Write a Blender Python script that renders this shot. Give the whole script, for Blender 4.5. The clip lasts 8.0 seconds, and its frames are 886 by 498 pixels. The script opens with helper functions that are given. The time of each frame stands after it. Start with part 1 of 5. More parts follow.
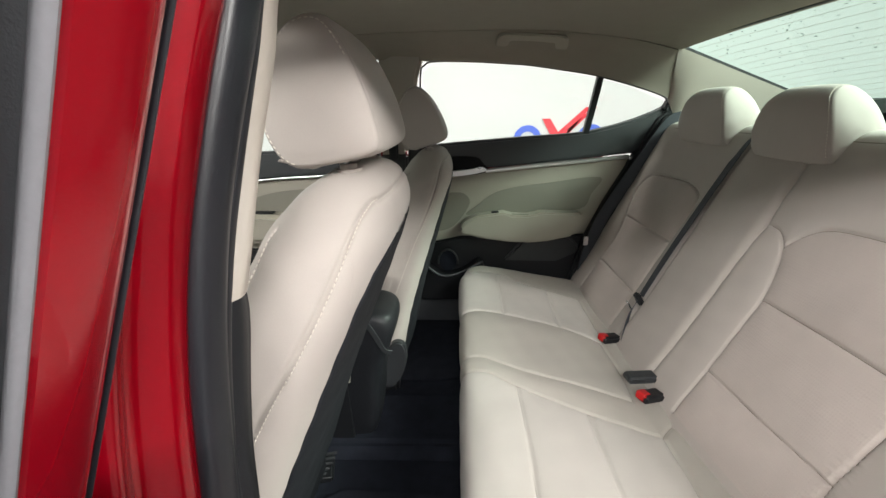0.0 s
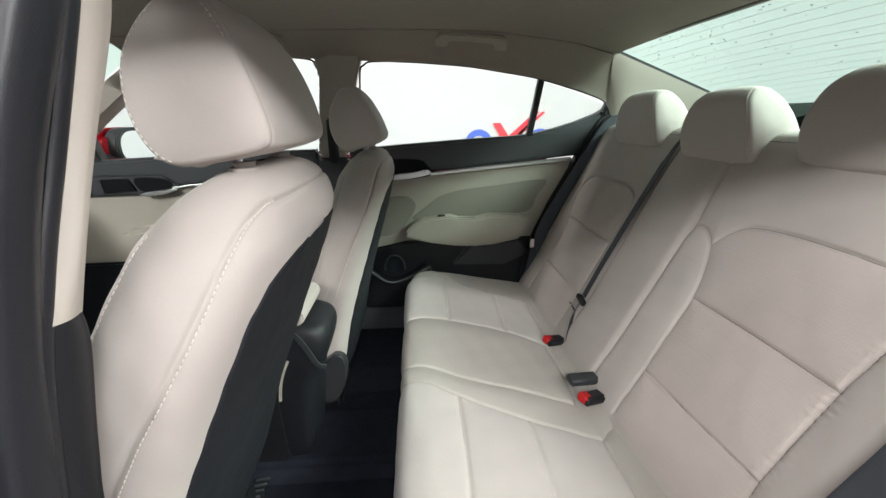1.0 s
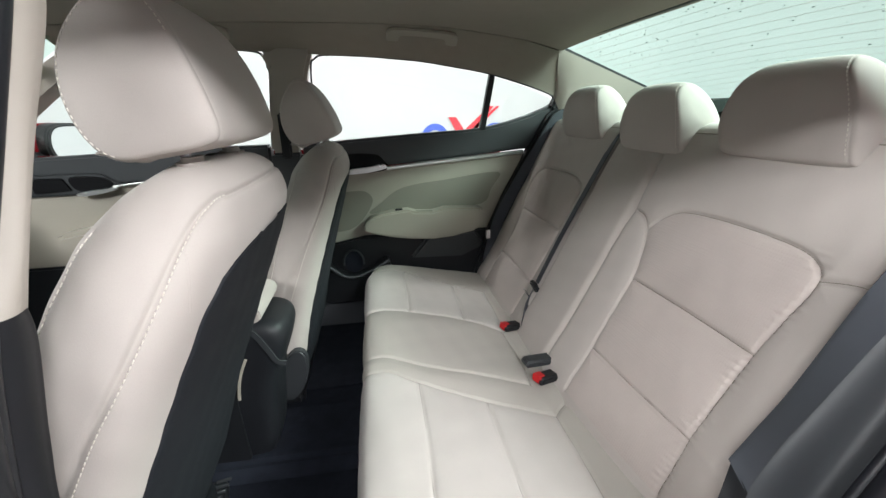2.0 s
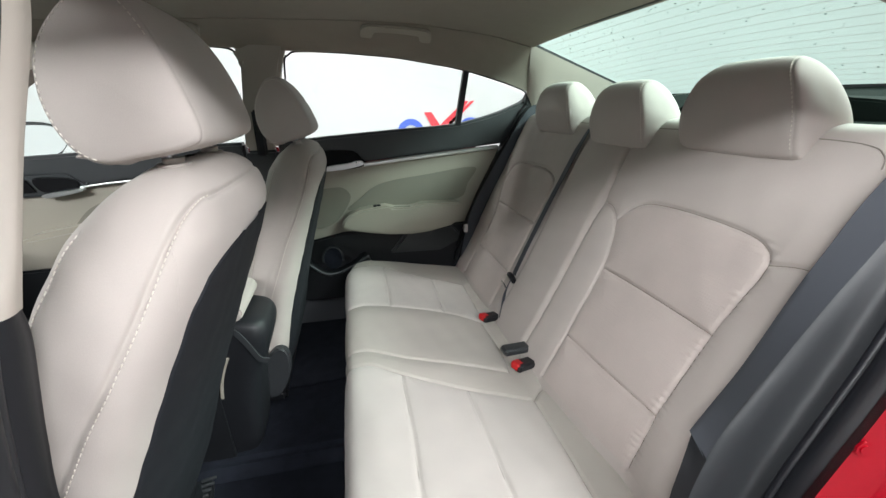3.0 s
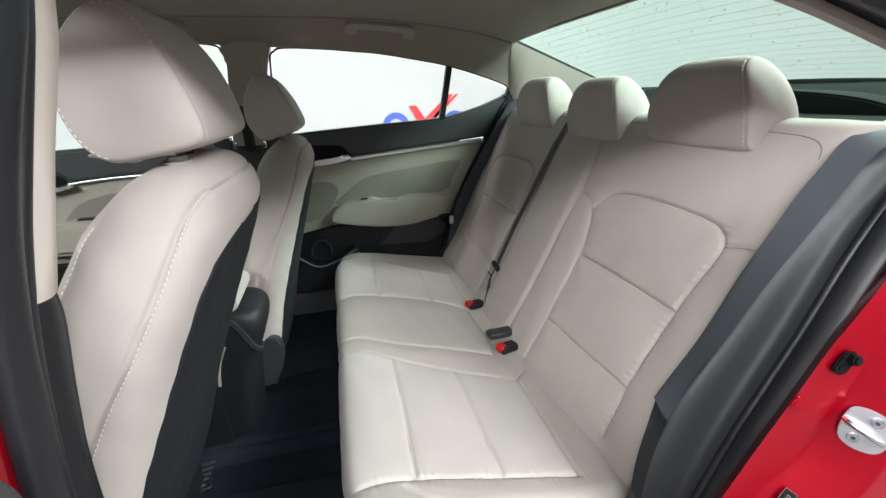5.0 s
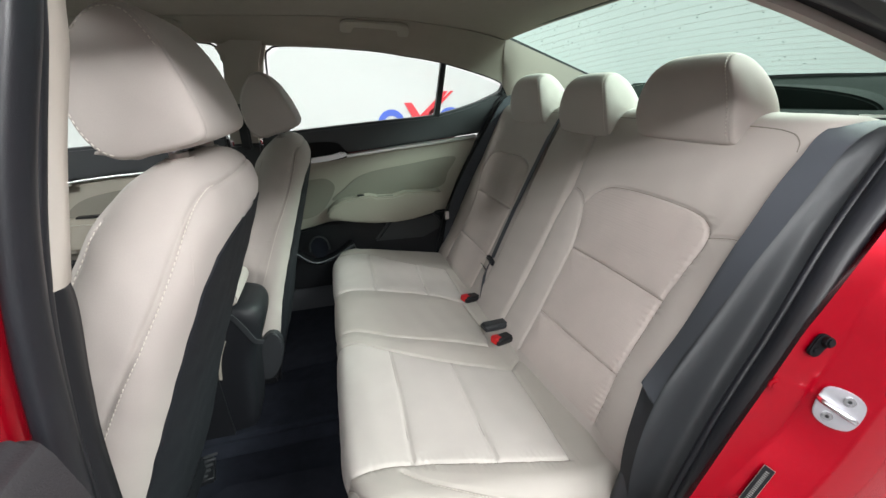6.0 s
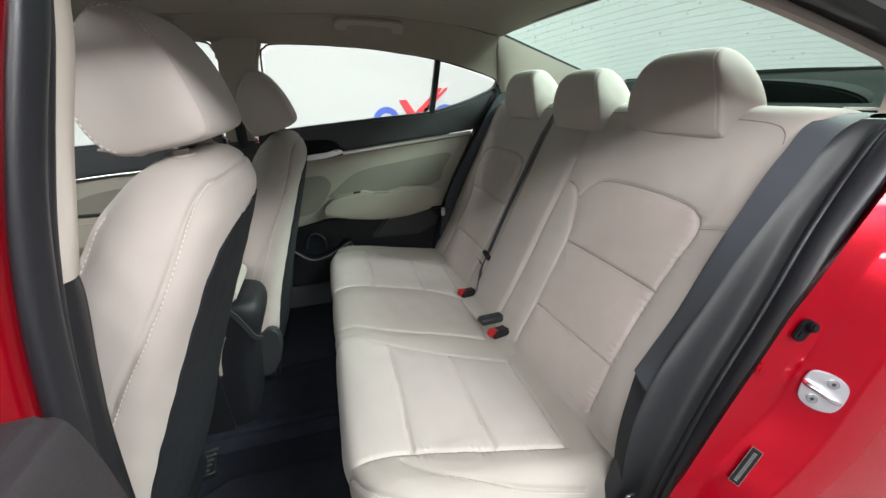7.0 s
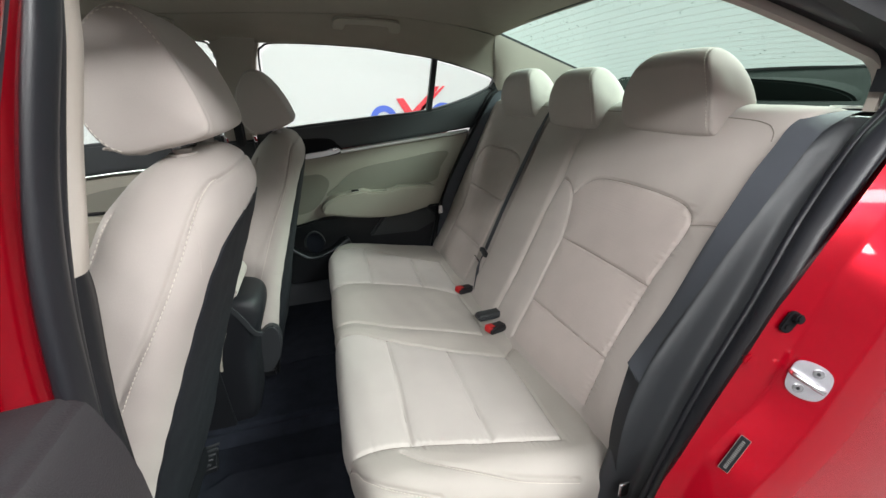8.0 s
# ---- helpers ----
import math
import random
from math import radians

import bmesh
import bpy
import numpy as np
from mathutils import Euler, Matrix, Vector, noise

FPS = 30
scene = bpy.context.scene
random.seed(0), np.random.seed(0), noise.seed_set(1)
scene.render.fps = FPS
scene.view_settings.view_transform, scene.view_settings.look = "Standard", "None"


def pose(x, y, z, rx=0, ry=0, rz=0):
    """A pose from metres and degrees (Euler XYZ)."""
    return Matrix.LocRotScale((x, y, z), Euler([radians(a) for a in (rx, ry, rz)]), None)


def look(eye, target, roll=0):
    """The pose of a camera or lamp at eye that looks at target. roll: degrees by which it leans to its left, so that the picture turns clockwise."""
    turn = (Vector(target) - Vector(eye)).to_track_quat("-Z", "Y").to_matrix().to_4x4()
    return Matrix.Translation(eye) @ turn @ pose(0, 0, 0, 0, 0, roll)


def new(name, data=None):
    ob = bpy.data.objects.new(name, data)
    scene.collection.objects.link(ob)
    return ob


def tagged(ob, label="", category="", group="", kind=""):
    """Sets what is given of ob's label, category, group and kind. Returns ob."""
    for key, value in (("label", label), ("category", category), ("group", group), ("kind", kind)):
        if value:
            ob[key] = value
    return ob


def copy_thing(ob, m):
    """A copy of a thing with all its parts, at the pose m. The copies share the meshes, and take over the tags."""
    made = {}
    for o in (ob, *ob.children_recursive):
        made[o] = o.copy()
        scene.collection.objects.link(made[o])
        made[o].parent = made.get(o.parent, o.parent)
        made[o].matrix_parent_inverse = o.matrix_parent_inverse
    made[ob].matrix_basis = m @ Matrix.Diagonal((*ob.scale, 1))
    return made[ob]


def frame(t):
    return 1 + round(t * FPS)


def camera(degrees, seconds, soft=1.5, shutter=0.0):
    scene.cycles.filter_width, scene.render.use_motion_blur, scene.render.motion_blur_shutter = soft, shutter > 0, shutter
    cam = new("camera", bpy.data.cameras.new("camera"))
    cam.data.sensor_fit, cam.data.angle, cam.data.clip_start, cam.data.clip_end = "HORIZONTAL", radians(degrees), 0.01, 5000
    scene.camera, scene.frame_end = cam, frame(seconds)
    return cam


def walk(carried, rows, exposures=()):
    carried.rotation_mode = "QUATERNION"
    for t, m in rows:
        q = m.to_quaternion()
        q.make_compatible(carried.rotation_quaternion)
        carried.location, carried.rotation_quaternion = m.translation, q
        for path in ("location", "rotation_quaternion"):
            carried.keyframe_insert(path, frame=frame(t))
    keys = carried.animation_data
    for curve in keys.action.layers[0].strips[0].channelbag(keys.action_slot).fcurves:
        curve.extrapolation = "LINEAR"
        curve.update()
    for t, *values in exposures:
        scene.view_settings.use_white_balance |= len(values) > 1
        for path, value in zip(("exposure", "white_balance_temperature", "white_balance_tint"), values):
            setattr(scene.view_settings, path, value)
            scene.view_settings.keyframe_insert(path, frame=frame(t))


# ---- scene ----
cam = camera(94.3, 8.0)
PATH = [
    (0, (0.141, -0.98, 1.153), (0.067, 0.916, 0.522), -1.1),
    (0.5, (0.177, -0.949, 1.14), (0.191, 0.958, 0.536), -0.8),
    (1, (0.2, -0.94, 1.138), (0.314, 0.961, 0.528), -0.7),
    (1.5, (0.21, -0.952, 1.136), (0.426, 0.937, 0.514), -0.7),
    (3, (0.204, -0.991, 1.145), (0.603, 0.853, 0.483), -1.1),
    (3.5, (0.201, -1.002, 1.148), (0.624, 0.834, 0.477), -1.2),
    (4, (0.199, -1.014, 1.153), (0.636, 0.815, 0.471), -1.2),
    (4.5, (0.197, -1.027, 1.154), (0.645, 0.796, 0.465), -1.3),
    (6, (0.194, -1.065, 1.155), (0.662, 0.746, 0.446), -1.8),
    (6.5, (0.192, -1.073, 1.154), (0.669, 0.733, 0.438), -2.0),
    (7, (0.189, -1.08, 1.153), (0.673, 0.722, 0.433), -2.2),
    (7.5, (0.187, -1.087, 1.154), (0.677, 0.712, 0.43), -2.3),
    (8, (0.185, -1.095, 1.155), (0.679, 0.701, 0.427), -2.3),
]
walk(cam, [(t, look(eye, target, roll)) for t, eye, target, roll in PATH],
     [(0, 0.07, 6880, 10), (0.5, 0.08, 6800, 10), (1.0, 0.10, 6600, 10), (1.5, 0.13, 6470, 10), (3.5, 0.13, 6450, 10), (4.5, 0.08, 6470, 10), (6, 0.0, 6550, 10), (8, -0.08, 6600, 10)])

# ---------- light ----------
world = bpy.data.worlds.new("world")
scene.world = world
world.use_nodes = True
world.node_tree.nodes["Background"].inputs[0].default_value = (0.9, 0.95, 1.0, 1)
world.node_tree.nodes["Background"].inputs[1].default_value = 0.3
scene.view_settings.exposure = 0.0


def area_lamp(name, eye, target, sx, sy, watts, color=(1, 1, 1)):
    d = bpy.data.lights.new(name, "AREA")
    d.shape, d.size, d.size_y, d.energy, d.color = "RECTANGLE", sx, sy, watts, color
    ob = new(name, d)
    ob.matrix_world = look(eye, target)
    return ob


# rows of ceiling lamps of the photo bay, along both sides of the car and behind it
for x, length, w in ((-2.2, 2.4, 78), (0.0, 1.2, 28), (2.3, 2.8, 108)):
    for y, z, k in ((-2.7, 2.92, 0.7), (-3.7, 2.96, 2.2)):
        area_lamp("bay_lamp", (x, y, z), (0.3, -0.6, 0.95), length, 0.25, w * k, (0.975, 0.99, 1.0))
area_lamp("bay_lamp", (0.3, 1.5, 2.98), (0.3, 0.75, 0.6), 3.4, 0.4, 32, (0.99, 1.0, 0.99))
area_lamp("bay_lamp", (2.6, -0.3, 2.98), (2.5, -0.3, 0), 1.4, 2.6, 20, (0.99, 1.0, 0.98))
area_lamp("bay_lamp", (2.95, 0.3, 2.65), (0.0, 0.25, 0.65), 1.8, 0.6, 55, (0.99, 1.0, 0.98)).data.spread = radians(80)
area_lamp("bay_lamp", (-2.4, 0.0, 2.98), (-2.3, 0, 0), 1.0, 3.0, 28, (0.99, 1.0, 0.98))


# ---------- materials ----------
def material(name, color, rough=0.6, metal=0.0, vary=0.08, scale=6.0, grain=400.0, bump=0.15, coat=0.0,
             sheen=0.0, pattern="", spec=0.5, stain=0.0, color2=None, spread=0.07):
    m = bpy.data.materials.new(name)
    m.use_nodes = True
    nt = m.node_tree
    N, L = nt.nodes, nt.links
    p = N["Principled BSDF"]
    p.inputs["Roughness"].default_value = rough
    p.inputs["Metallic"].default_value = metal
    p.inputs["Coat Weight"].default_value = coat
    p.inputs["Coat Roughness"].default_value = 0.04
    p.inputs["Sheen Weight"].default_value = sheen
    p.inputs["Specular IOR Level"].default_value = spec
    tc = N.new("ShaderNodeTexCoord")
    n1 = N.new("ShaderNodeTexNoise")
    n1.inputs["Scale"].default_value, n1.inputs["Detail"].default_value = scale, 5
    L.new(tc.outputs["Object"], n1.inputs["Vector"])
    n2 = N.new("ShaderNodeTexNoise")
    n2.inputs["Scale"].default_value, n2.inputs["Detail"].default_value = grain, 2
    L.new(tc.outputs["Object"], n2.inputs["Vector"])
    add = N.new("ShaderNodeMath")
    add.operation = "MULTIPLY_ADD"
    L.new(n2.outputs["Fac"], add.inputs[0])
    add.inputs[1].default_value = 0.6
    L.new(n1.outputs["Fac"], add.inputs[2])
    ramp = N.new("ShaderNodeMapRange")
    ramp.inputs["From Min"].default_value, ramp.inputs["From Max"].default_value = 0.45, 1.15
    L.new(add.outputs[0], ramp.inputs["Value"])
    mix = N.new("ShaderNodeMix")
    mix.data_type = "RGBA"
    lo = [c * (1 - vary) for c in color]
    hi = [min(1, c * (1 + vary)) for c in (color2 or color)]
    mix.inputs["A"].default_value, mix.inputs["B"].default_value = (*lo, 1), (*hi, 1)
    L.new(ramp.outputs["Result"], mix.inputs["Factor"])
    out = mix.outputs["Result"]
    if stain:
        n3 = N.new("ShaderNodeTexNoise")
        n3.inputs["Scale"].default_value, n3.inputs["Detail"].default_value = 3.1, 4
        L.new(tc.outputs["Object"], n3.inputs["Vector"])
        mr = N.new("ShaderNodeMapRange")
        mr.inputs["From Min"].default_value, mr.inputs["From Max"].default_value = 0.55, 0.75
        mr.inputs["To Max"].default_value = stain
        L.new(n3.outputs["Fac"], mr.inputs["Value"])
        mx = N.new("ShaderNodeMix")
        mx.data_type = "RGBA"
        L.new(mr.outputs["Result"], mx.inputs["Factor"])
        L.new(out, mx.inputs["A"])
        mx.inputs["B"].default_value = (color[0] * 0.8, color[1] * 0.76, color[2] * 0.7, 1)
        out = mx.outputs["Result"]
    L.new(out, p.inputs["Base Color"])
    rr = N.new("ShaderNodeMapRange")
    rr.inputs["To Min"].default_value, rr.inputs["To Max"].default_value = max(0.02, rough - spread), min(1, rough + spread)
    L.new(n1.outputs["Fac"], rr.inputs["Value"])
    L.new(rr.outputs["Result"], p.inputs["Roughness"])
    if bump:
        b = N.new("ShaderNodeBump")
        b.inputs["Strength"].default_value, b.inputs["Distance"].default_value = bump, 0.002
        src = n2.outputs["Fac"]
        if pattern == "dots":
            v = N.new("ShaderNodeTexVoronoi")
            v.inputs["Scale"].default_value, v.inputs["Randomness"].default_value = 210, 0.25
            L.new(tc.outputs["Object"], v.inputs["Vector"])
            src = v.outputs["Distance"]
        if pattern == "weave":
            w = N.new("ShaderNodeTexWave")
            w.inputs["Scale"].default_value, w.inputs["Distortion"].default_value = 320, 1.0
            w.bands_direction = "DIAGONAL"
            L.new(tc.outputs["Object"], w.inputs["Vector"])
            src = w.outputs["Fac"]
        L.new(src, b.inputs["Height"])
        L.new(b.outputs["Normal"], p.inputs["Normal"])
    return m


def glass(name, tint, gloss=0.06):
    m = bpy.data.materials.new(name)
    m.use_nodes = True
    N, L = m.node_tree.nodes, m.node_tree.links
    N.remove(N["Principled BSDF"])
    t, g, x = N.new("ShaderNodeBsdfTransparent"), N.new("ShaderNodeBsdfGlossy"), N.new("ShaderNodeMixShader")
    t.inputs["Color"].default_value = (*tint, 1)
    g.inputs["Roughness"].default_value = 0.02
    x.inputs[0].default_value = gloss
    L.new(t.outputs[0], x.inputs[1])
    L.new(g.outputs[0], x.inputs[2])
    L.new(x.outputs[0], N["Material Output"].inputs["Surface"])
    return m


VINYL = material("beige_vinyl", (0.43, 0.388, 0.358), 0.8, spec=0.3, vary=0.05, scale=9, grain=900, bump=0.12, sheen=0.1, stain=0.1)
BENCHVINYL = material("greige_bench_vinyl", (0.42, 0.395, 0.355), 0.66, spec=0.35, vary=0.05, scale=9, grain=900, bump=0.12, sheen=0.1, stain=0.1)
SEATCLOTH = material("light_beige_cloth", (0.50, 0.472, 0.435), 0.85, vary=0.06, scale=12, grain=1500, bump=0.2, sheen=0.2, stain=0.12)
DIMPLED = material("dimpled_beige_cloth", (0.43, 0.375, 0.345), 0.75, vary=0.09, scale=10, grain=1200, bump=0.24, sheen=0.2, pattern="dots")
SEAMDARK = material("taupe_seam", (0.20, 0.18, 0.155), 0.8, vary=0.1, bump=0)
THREAD = material("cream_thread", (0.62, 0.58, 0.52), 0.7, vary=0.05, bump=0)
HEADLINING = material("headlining_felt", (0.30, 0.272, 0.228), 0.95, vary=0.05, scale=20, grain=1600, bump=0.2)
TRIM = material("beige_hard_trim", (0.39, 0.35, 0.305), 0.55, vary=0.03, grain=1400, bump=0.12)
DOORBEIGE = material("door_beige_plastic", (0.37, 0.34, 0.285), 0.5, vary=0.04, grain=1300, bump=0.12)
DOORCLOTH = material("door_taupe_cloth", (0.235, 0.22, 0.185), 0.85, vary=0.06, grain=1500, bump=0.2)
CHARCOAL = material("charcoal_plastic", (0.028, 0.031, 0.034), 0.5, spec=0.5, vary=0.1, grain=1500, bump=0.15)
BLACK = material("black_plastic", (0.010, 0.011, 0.013), 0.5, spec=0.35, vary=0.15, grain=1200, bump=0.12)
DARKTRIM = material("dark_pillar_plastic", (0.010, 0.011, 0.0135), 0.5, spec=0.35, vary=0.12, grain=1500, bump=0.15)
DOORGREY = material("dark_door_plastic", (0.021, 0.0195, 0.022), 0.55, spec=0.4, vary=0.12, grain=900, bump=0.25)
PALEGREY = material("paler_grey_plastic", (0.075, 0.080, 0.088), 0.5, vary=0.12, grain=900, bump=0.15)
RUBBER = material("black_rubber_seal", (0.013, 0.014, 0.018), 0.40, vary=0.15, grain=900, bump=0.08)
BACKCLOTH = material("black_back_panel", (0.0105, 0.012, 0.0155), 0.75, spec=0.25, vary=0.15, grain=1200, bump=0.2)
CARPET = material("black_carpet", (0.017, 0.020, 0.028), 0.97, spec=0.1, vary=0.3, scale=30, grain=1400, bump=0.6)
MAT = material("black_floor_mat", (0.020, 0.023, 0.031), 0.95, spec=0.1, vary=0.3, scale=25, grain=1100, bump=0.5)
SHELFCLOTH = material("dark_shelf_cloth", (0.006, 0.009, 0.008), 0.95, spec=0.08, vary=0.2, grain=1300, bump=0.3)
WEBBING = material("grey_black_webbing", (0.062, 0.068, 0.080), 0.7, spec=0.3, vary=0.10, grain=2200, bump=0.12)
SATIN = material("satin_chrome", (0.75, 0.75, 0.74), 0.3, metal=0.9, vary=0.04, bump=0.0)
STEEL = material("bright_steel", (0.70, 0.70, 0.72), 0.25, metal=1.0, vary=0.06, grain=300, bump=0.05)
ZINC = material("zinc_plate", (0.50, 0.50, 0.53), 0.34, metal=0.85, vary=0.06, grain=200, bump=0.06)
REDPAINT = material("red_metallic_paint", (0.33, 0.0010, 0.010), 0.27, metal=0.5, vary=0.03, scale=3, grain=2500, bump=0.0, coat=0.5, spec=0.1, spread=0.01)
REDBUTTON = material("red_button_plastic", (0.50, 0.010, 0.012), 0.4, vary=0.06, bump=0.02)
GREYSEAL = material("grey_rubber_seal", (0.16, 0.16, 0.175), 0.4, vary=0.08, bump=0.05)
WALLPAINT = material("white_wall_paint", (0.61, 0.62, 0.62), 0.7, vary=0.015, scale=2, grain=120, bump=0.05)
SHOPWALL = material("grey_shop_wall_paint", (0.32, 0.32, 0.33), 0.7, vary=0.04, scale=2, grain=120, bump=0.05)
BAYFLOOR = material("grey_bay_floor", (0.16, 0.16, 0.16), 0.35, vary=0.08, scale=2, grain=40, bump=0.05)
BLUE = material("blue_wall_paint", (0.06, 0.13, 0.62), 0.5, vary=0.03, bump=0.03)
RED = material("red_wall_paint", (0.75, 0.03, 0.05), 0.5, vary=0.03, bump=0.03)
MIRROR = material("mirror_silver", (0.85, 0.87, 0.88), 0.02, metal=1.0, vary=0.01, bump=0)
YELLOW = material("yellow_sticker", (0.75, 0.6, 0.02), 0.5, vary=0.05, bump=0)
LABELBLACK = material("black_label_film", (0.006, 0.006, 0.007), 0.5, spec=0.1, vary=0.05, bump=0)
LABELGREY = material("grey_label_print", (0.13, 0.125, 0.12), 0.6, vary=0.05, bump=0)
DIRT = material("dried_dirt", (0.10, 0.11, 0.10), 0.9, vary=0.2, bump=0)
HEATLINE = material("heater_line", (0.34, 0.36, 0.31), 0.5, vary=0.05, bump=0)
SIDEGLASS = glass("side_window_glass", (0.93, 0.965, 0.945), 0.04)
REARGLASS = glass("rear_window_glass", (0.70, 0.90, 0.815), 0.05)
FRONTGLASS = glass("windscreen_glass", (0.74, 0.92, 0.84), 0.05)


# ---------- mesh helpers ----------
def thing(name, label, category, base=(0, 0, 0), group="", kind=""):
    e = new(name)
    e.location = base
    e.empty_display_size = 0.05
    return tagged(e, label, category, group, kind)


def link(name, me, mat, parent=None, label="", sharp=40):
    me.materials.append(mat)
    for poly in me.polygons:
        poly.use_smooth = True
    if sharp:
        me.set_sharp_from_angle(angle=radians(sharp))
    ob = new(name, me)
    if parent:
        ob.parent = parent
        if parent.type == "EMPTY":
            ob.matrix_parent_inverse = Matrix.Translation(-Vector(parent.location))
    if label:
        ob["label"] = label
    return ob


def part(name, bm, mat, parent=None, label="", sharp=40):
    """Links a bmesh, in world metres, as one mesh under a thing or part."""
    me = bpy.data.meshes.new(name)
    bmesh.ops.recalc_face_normals(bm, faces=bm.faces)
    bm.to_mesh(me)
    bm.free()
    return link(name, me, mat, parent, label, sharp)


def raw(name, verts, faces, mat, parent=None, label="", sharp=40):
    me = bpy.data.meshes.new(name)
    me.from_pydata([tuple(map(float, v)) for v in verts], [], [tuple(map(int, f)) for f in faces])
    me.validate()
    me.update()
    return link(name, me, mat, parent, label, sharp)


def smooth_line(points, n=12, closed=False):
    """Catmull-Rom through the points."""
    p = np.array(points, float)
    k = len(p)
    out = []
    for i in range(k if closed else k - 1):
        a, b, c, d = (p[(i + j) % k] if closed else p[min(max(i + j, 0), k - 1)] for j in (-1, 0, 1, 2))
        for s in np.arange(n) / n:
            out.append(0.5 * (2 * b + (c - a) * s + (2 * a - 5 * b + 4 * c - d) * s * s + (3 * b - a - 3 * c + d) * s ** 3))
    if not closed:
        out.append(p[-1])
    return np.array(out)


def loft(rings, caps=True, closed=True):
    r = np.array(rings, float)
    n, m, _ = r.shape
    verts = r.reshape(-1, 3)
    faces = []
    for i in range(n - 1):
        for j in range(m if closed else m - 1):
            k = (j + 1) % m
            faces.append((i * m + j, i * m + k, (i + 1) * m + k, (i + 1) * m + j))
    if caps and closed:
        faces.append(tuple(range(m))[::-1])
        faces.append(tuple((n - 1) * m + j for j in range(m)))
    return verts, faces


def sweep(path, profile, side=(0, 1, 0), closed_path=False, closed=True):
    """A profile of (a, b) offsets swept along a path: a along side, b across both."""
    p = np.array(path, float)
    t = np.gradient(p, axis=0)
    if closed_path:
        t = np.roll(p, -1, 0) - np.roll(p, 1, 0)
    t /= np.linalg.norm(t, axis=1)[:, None]
    s = np.array(side, float) - t * (t @ np.array(side, float))[:, None]
    s /= np.linalg.norm(s, axis=1)[:, None]
    b = np.cross(t, s)
    q = np.array(profile, float)
    rings = p[:, None] + s[:, None] * q[None, :, :1] + b[:, None] * q[None, :, 1:]
    if closed_path:
        rings = np.concatenate([rings, rings[:1]])
    return loft(rings, not closed_path, closed)


def circle(r, n=10, sy=1.0):
    return [(r * math.cos(2 * math.pi * i / n), sy * r * math.sin(2 * math.pi * i / n)) for i in range(n)]


def tube(path, r, n=10, side=(0, 1, 0.01), sy=1.0):
    return sweep(path, circle(r, n, sy), side)


def slab_bm(poly, y0, y1, bevel=0.004, segments=2, axis="y"):
    """A polygon of (x, z) made solid between y0 and y1, with rounded edges."""
    bm = bmesh.new()
    put = {"y": lambda a, b: (a, y0, b), "x": lambda a, b: (y0, a, b), "z": lambda a, b: (a, b, y0)}[axis]
    move = {"y": (0, y1 - y0, 0), "x": (y1 - y0, 0, 0), "z": (0, 0, y1 - y0)}[axis]
    f = bm.faces.new([bm.verts.new(put(a, b)) for a, b in poly])
    ex = bmesh.ops.extrude_face_region(bm, geom=[f])
    bmesh.ops.translate(bm, verts=[v for v in ex["geom"] if isinstance(v, bmesh.types.BMVert)], vec=move)
    if bevel:
        bmesh.ops.recalc_face_normals(bm, faces=bm.faces)
        sharp = [e for e in bm.edges if len(e.link_faces) == 2 and e.calc_face_angle() > 0.5]
        bmesh.ops.bevel(bm, geom=sharp, offset=bevel, segments=segments, affect="EDGES", clamp_overlap=True)
    return bm


def box_bm(cx, cy, cz, sx, sy, sz, bevel=0.004, segments=3, turn=None):
    bm = bmesh.new()
    bmesh.ops.create_cube(bm, size=1)
    bmesh.ops.scale(bm, vec=(sx, sy, sz), verts=bm.verts)
    if bevel:
        bmesh.ops.bevel(bm, geom=bm.edges[:], offset=bevel, segments=segments, affect="EDGES", clamp_overlap=True)
    if turn:
        bmesh.ops.transform(bm, matrix=pose(0, 0, 0, *turn), verts=bm.verts)
    bmesh.ops.translate(bm, vec=(cx, cy, cz), verts=bm.verts)
    return bm


def disc_bm(center, normal, r, thick, n=20, bevel=0.001):
    bm = bmesh.new()
    bmesh.ops.create_cone(bm, cap_ends=True, segments=n, radius1=r, radius2=r, depth=thick)
    if bevel:
        edges = [e for e in bm.edges if len(e.link_faces) == 2 and e.calc_face_angle() > 1.0]
        bmesh.ops.bevel(bm, geom=edges, offset=bevel, segments=2, affect="EDGES")
    m = Matrix.Translation(center) @ Vector(normal).to_track_quat("Z", "Y").to_matrix().to_4x4()
    bmesh.ops.transform(bm, matrix=m, verts=bm.verts)
    return bm


def distance_to(points, lines):
    """The distance of each point from the nearest of some polylines."""
    best = np.full(len(points), 9.0)
    for line in lines:
        for a, b in zip(line[:-1], line[1:]):
            ab = b - a
            s = np.clip(((points - a) @ ab) / max(ab @ ab, 1e-12), 0, 1)
            best = np.minimum(best, np.linalg.norm(points - a - s[:, None] * ab, axis=1))
    return best


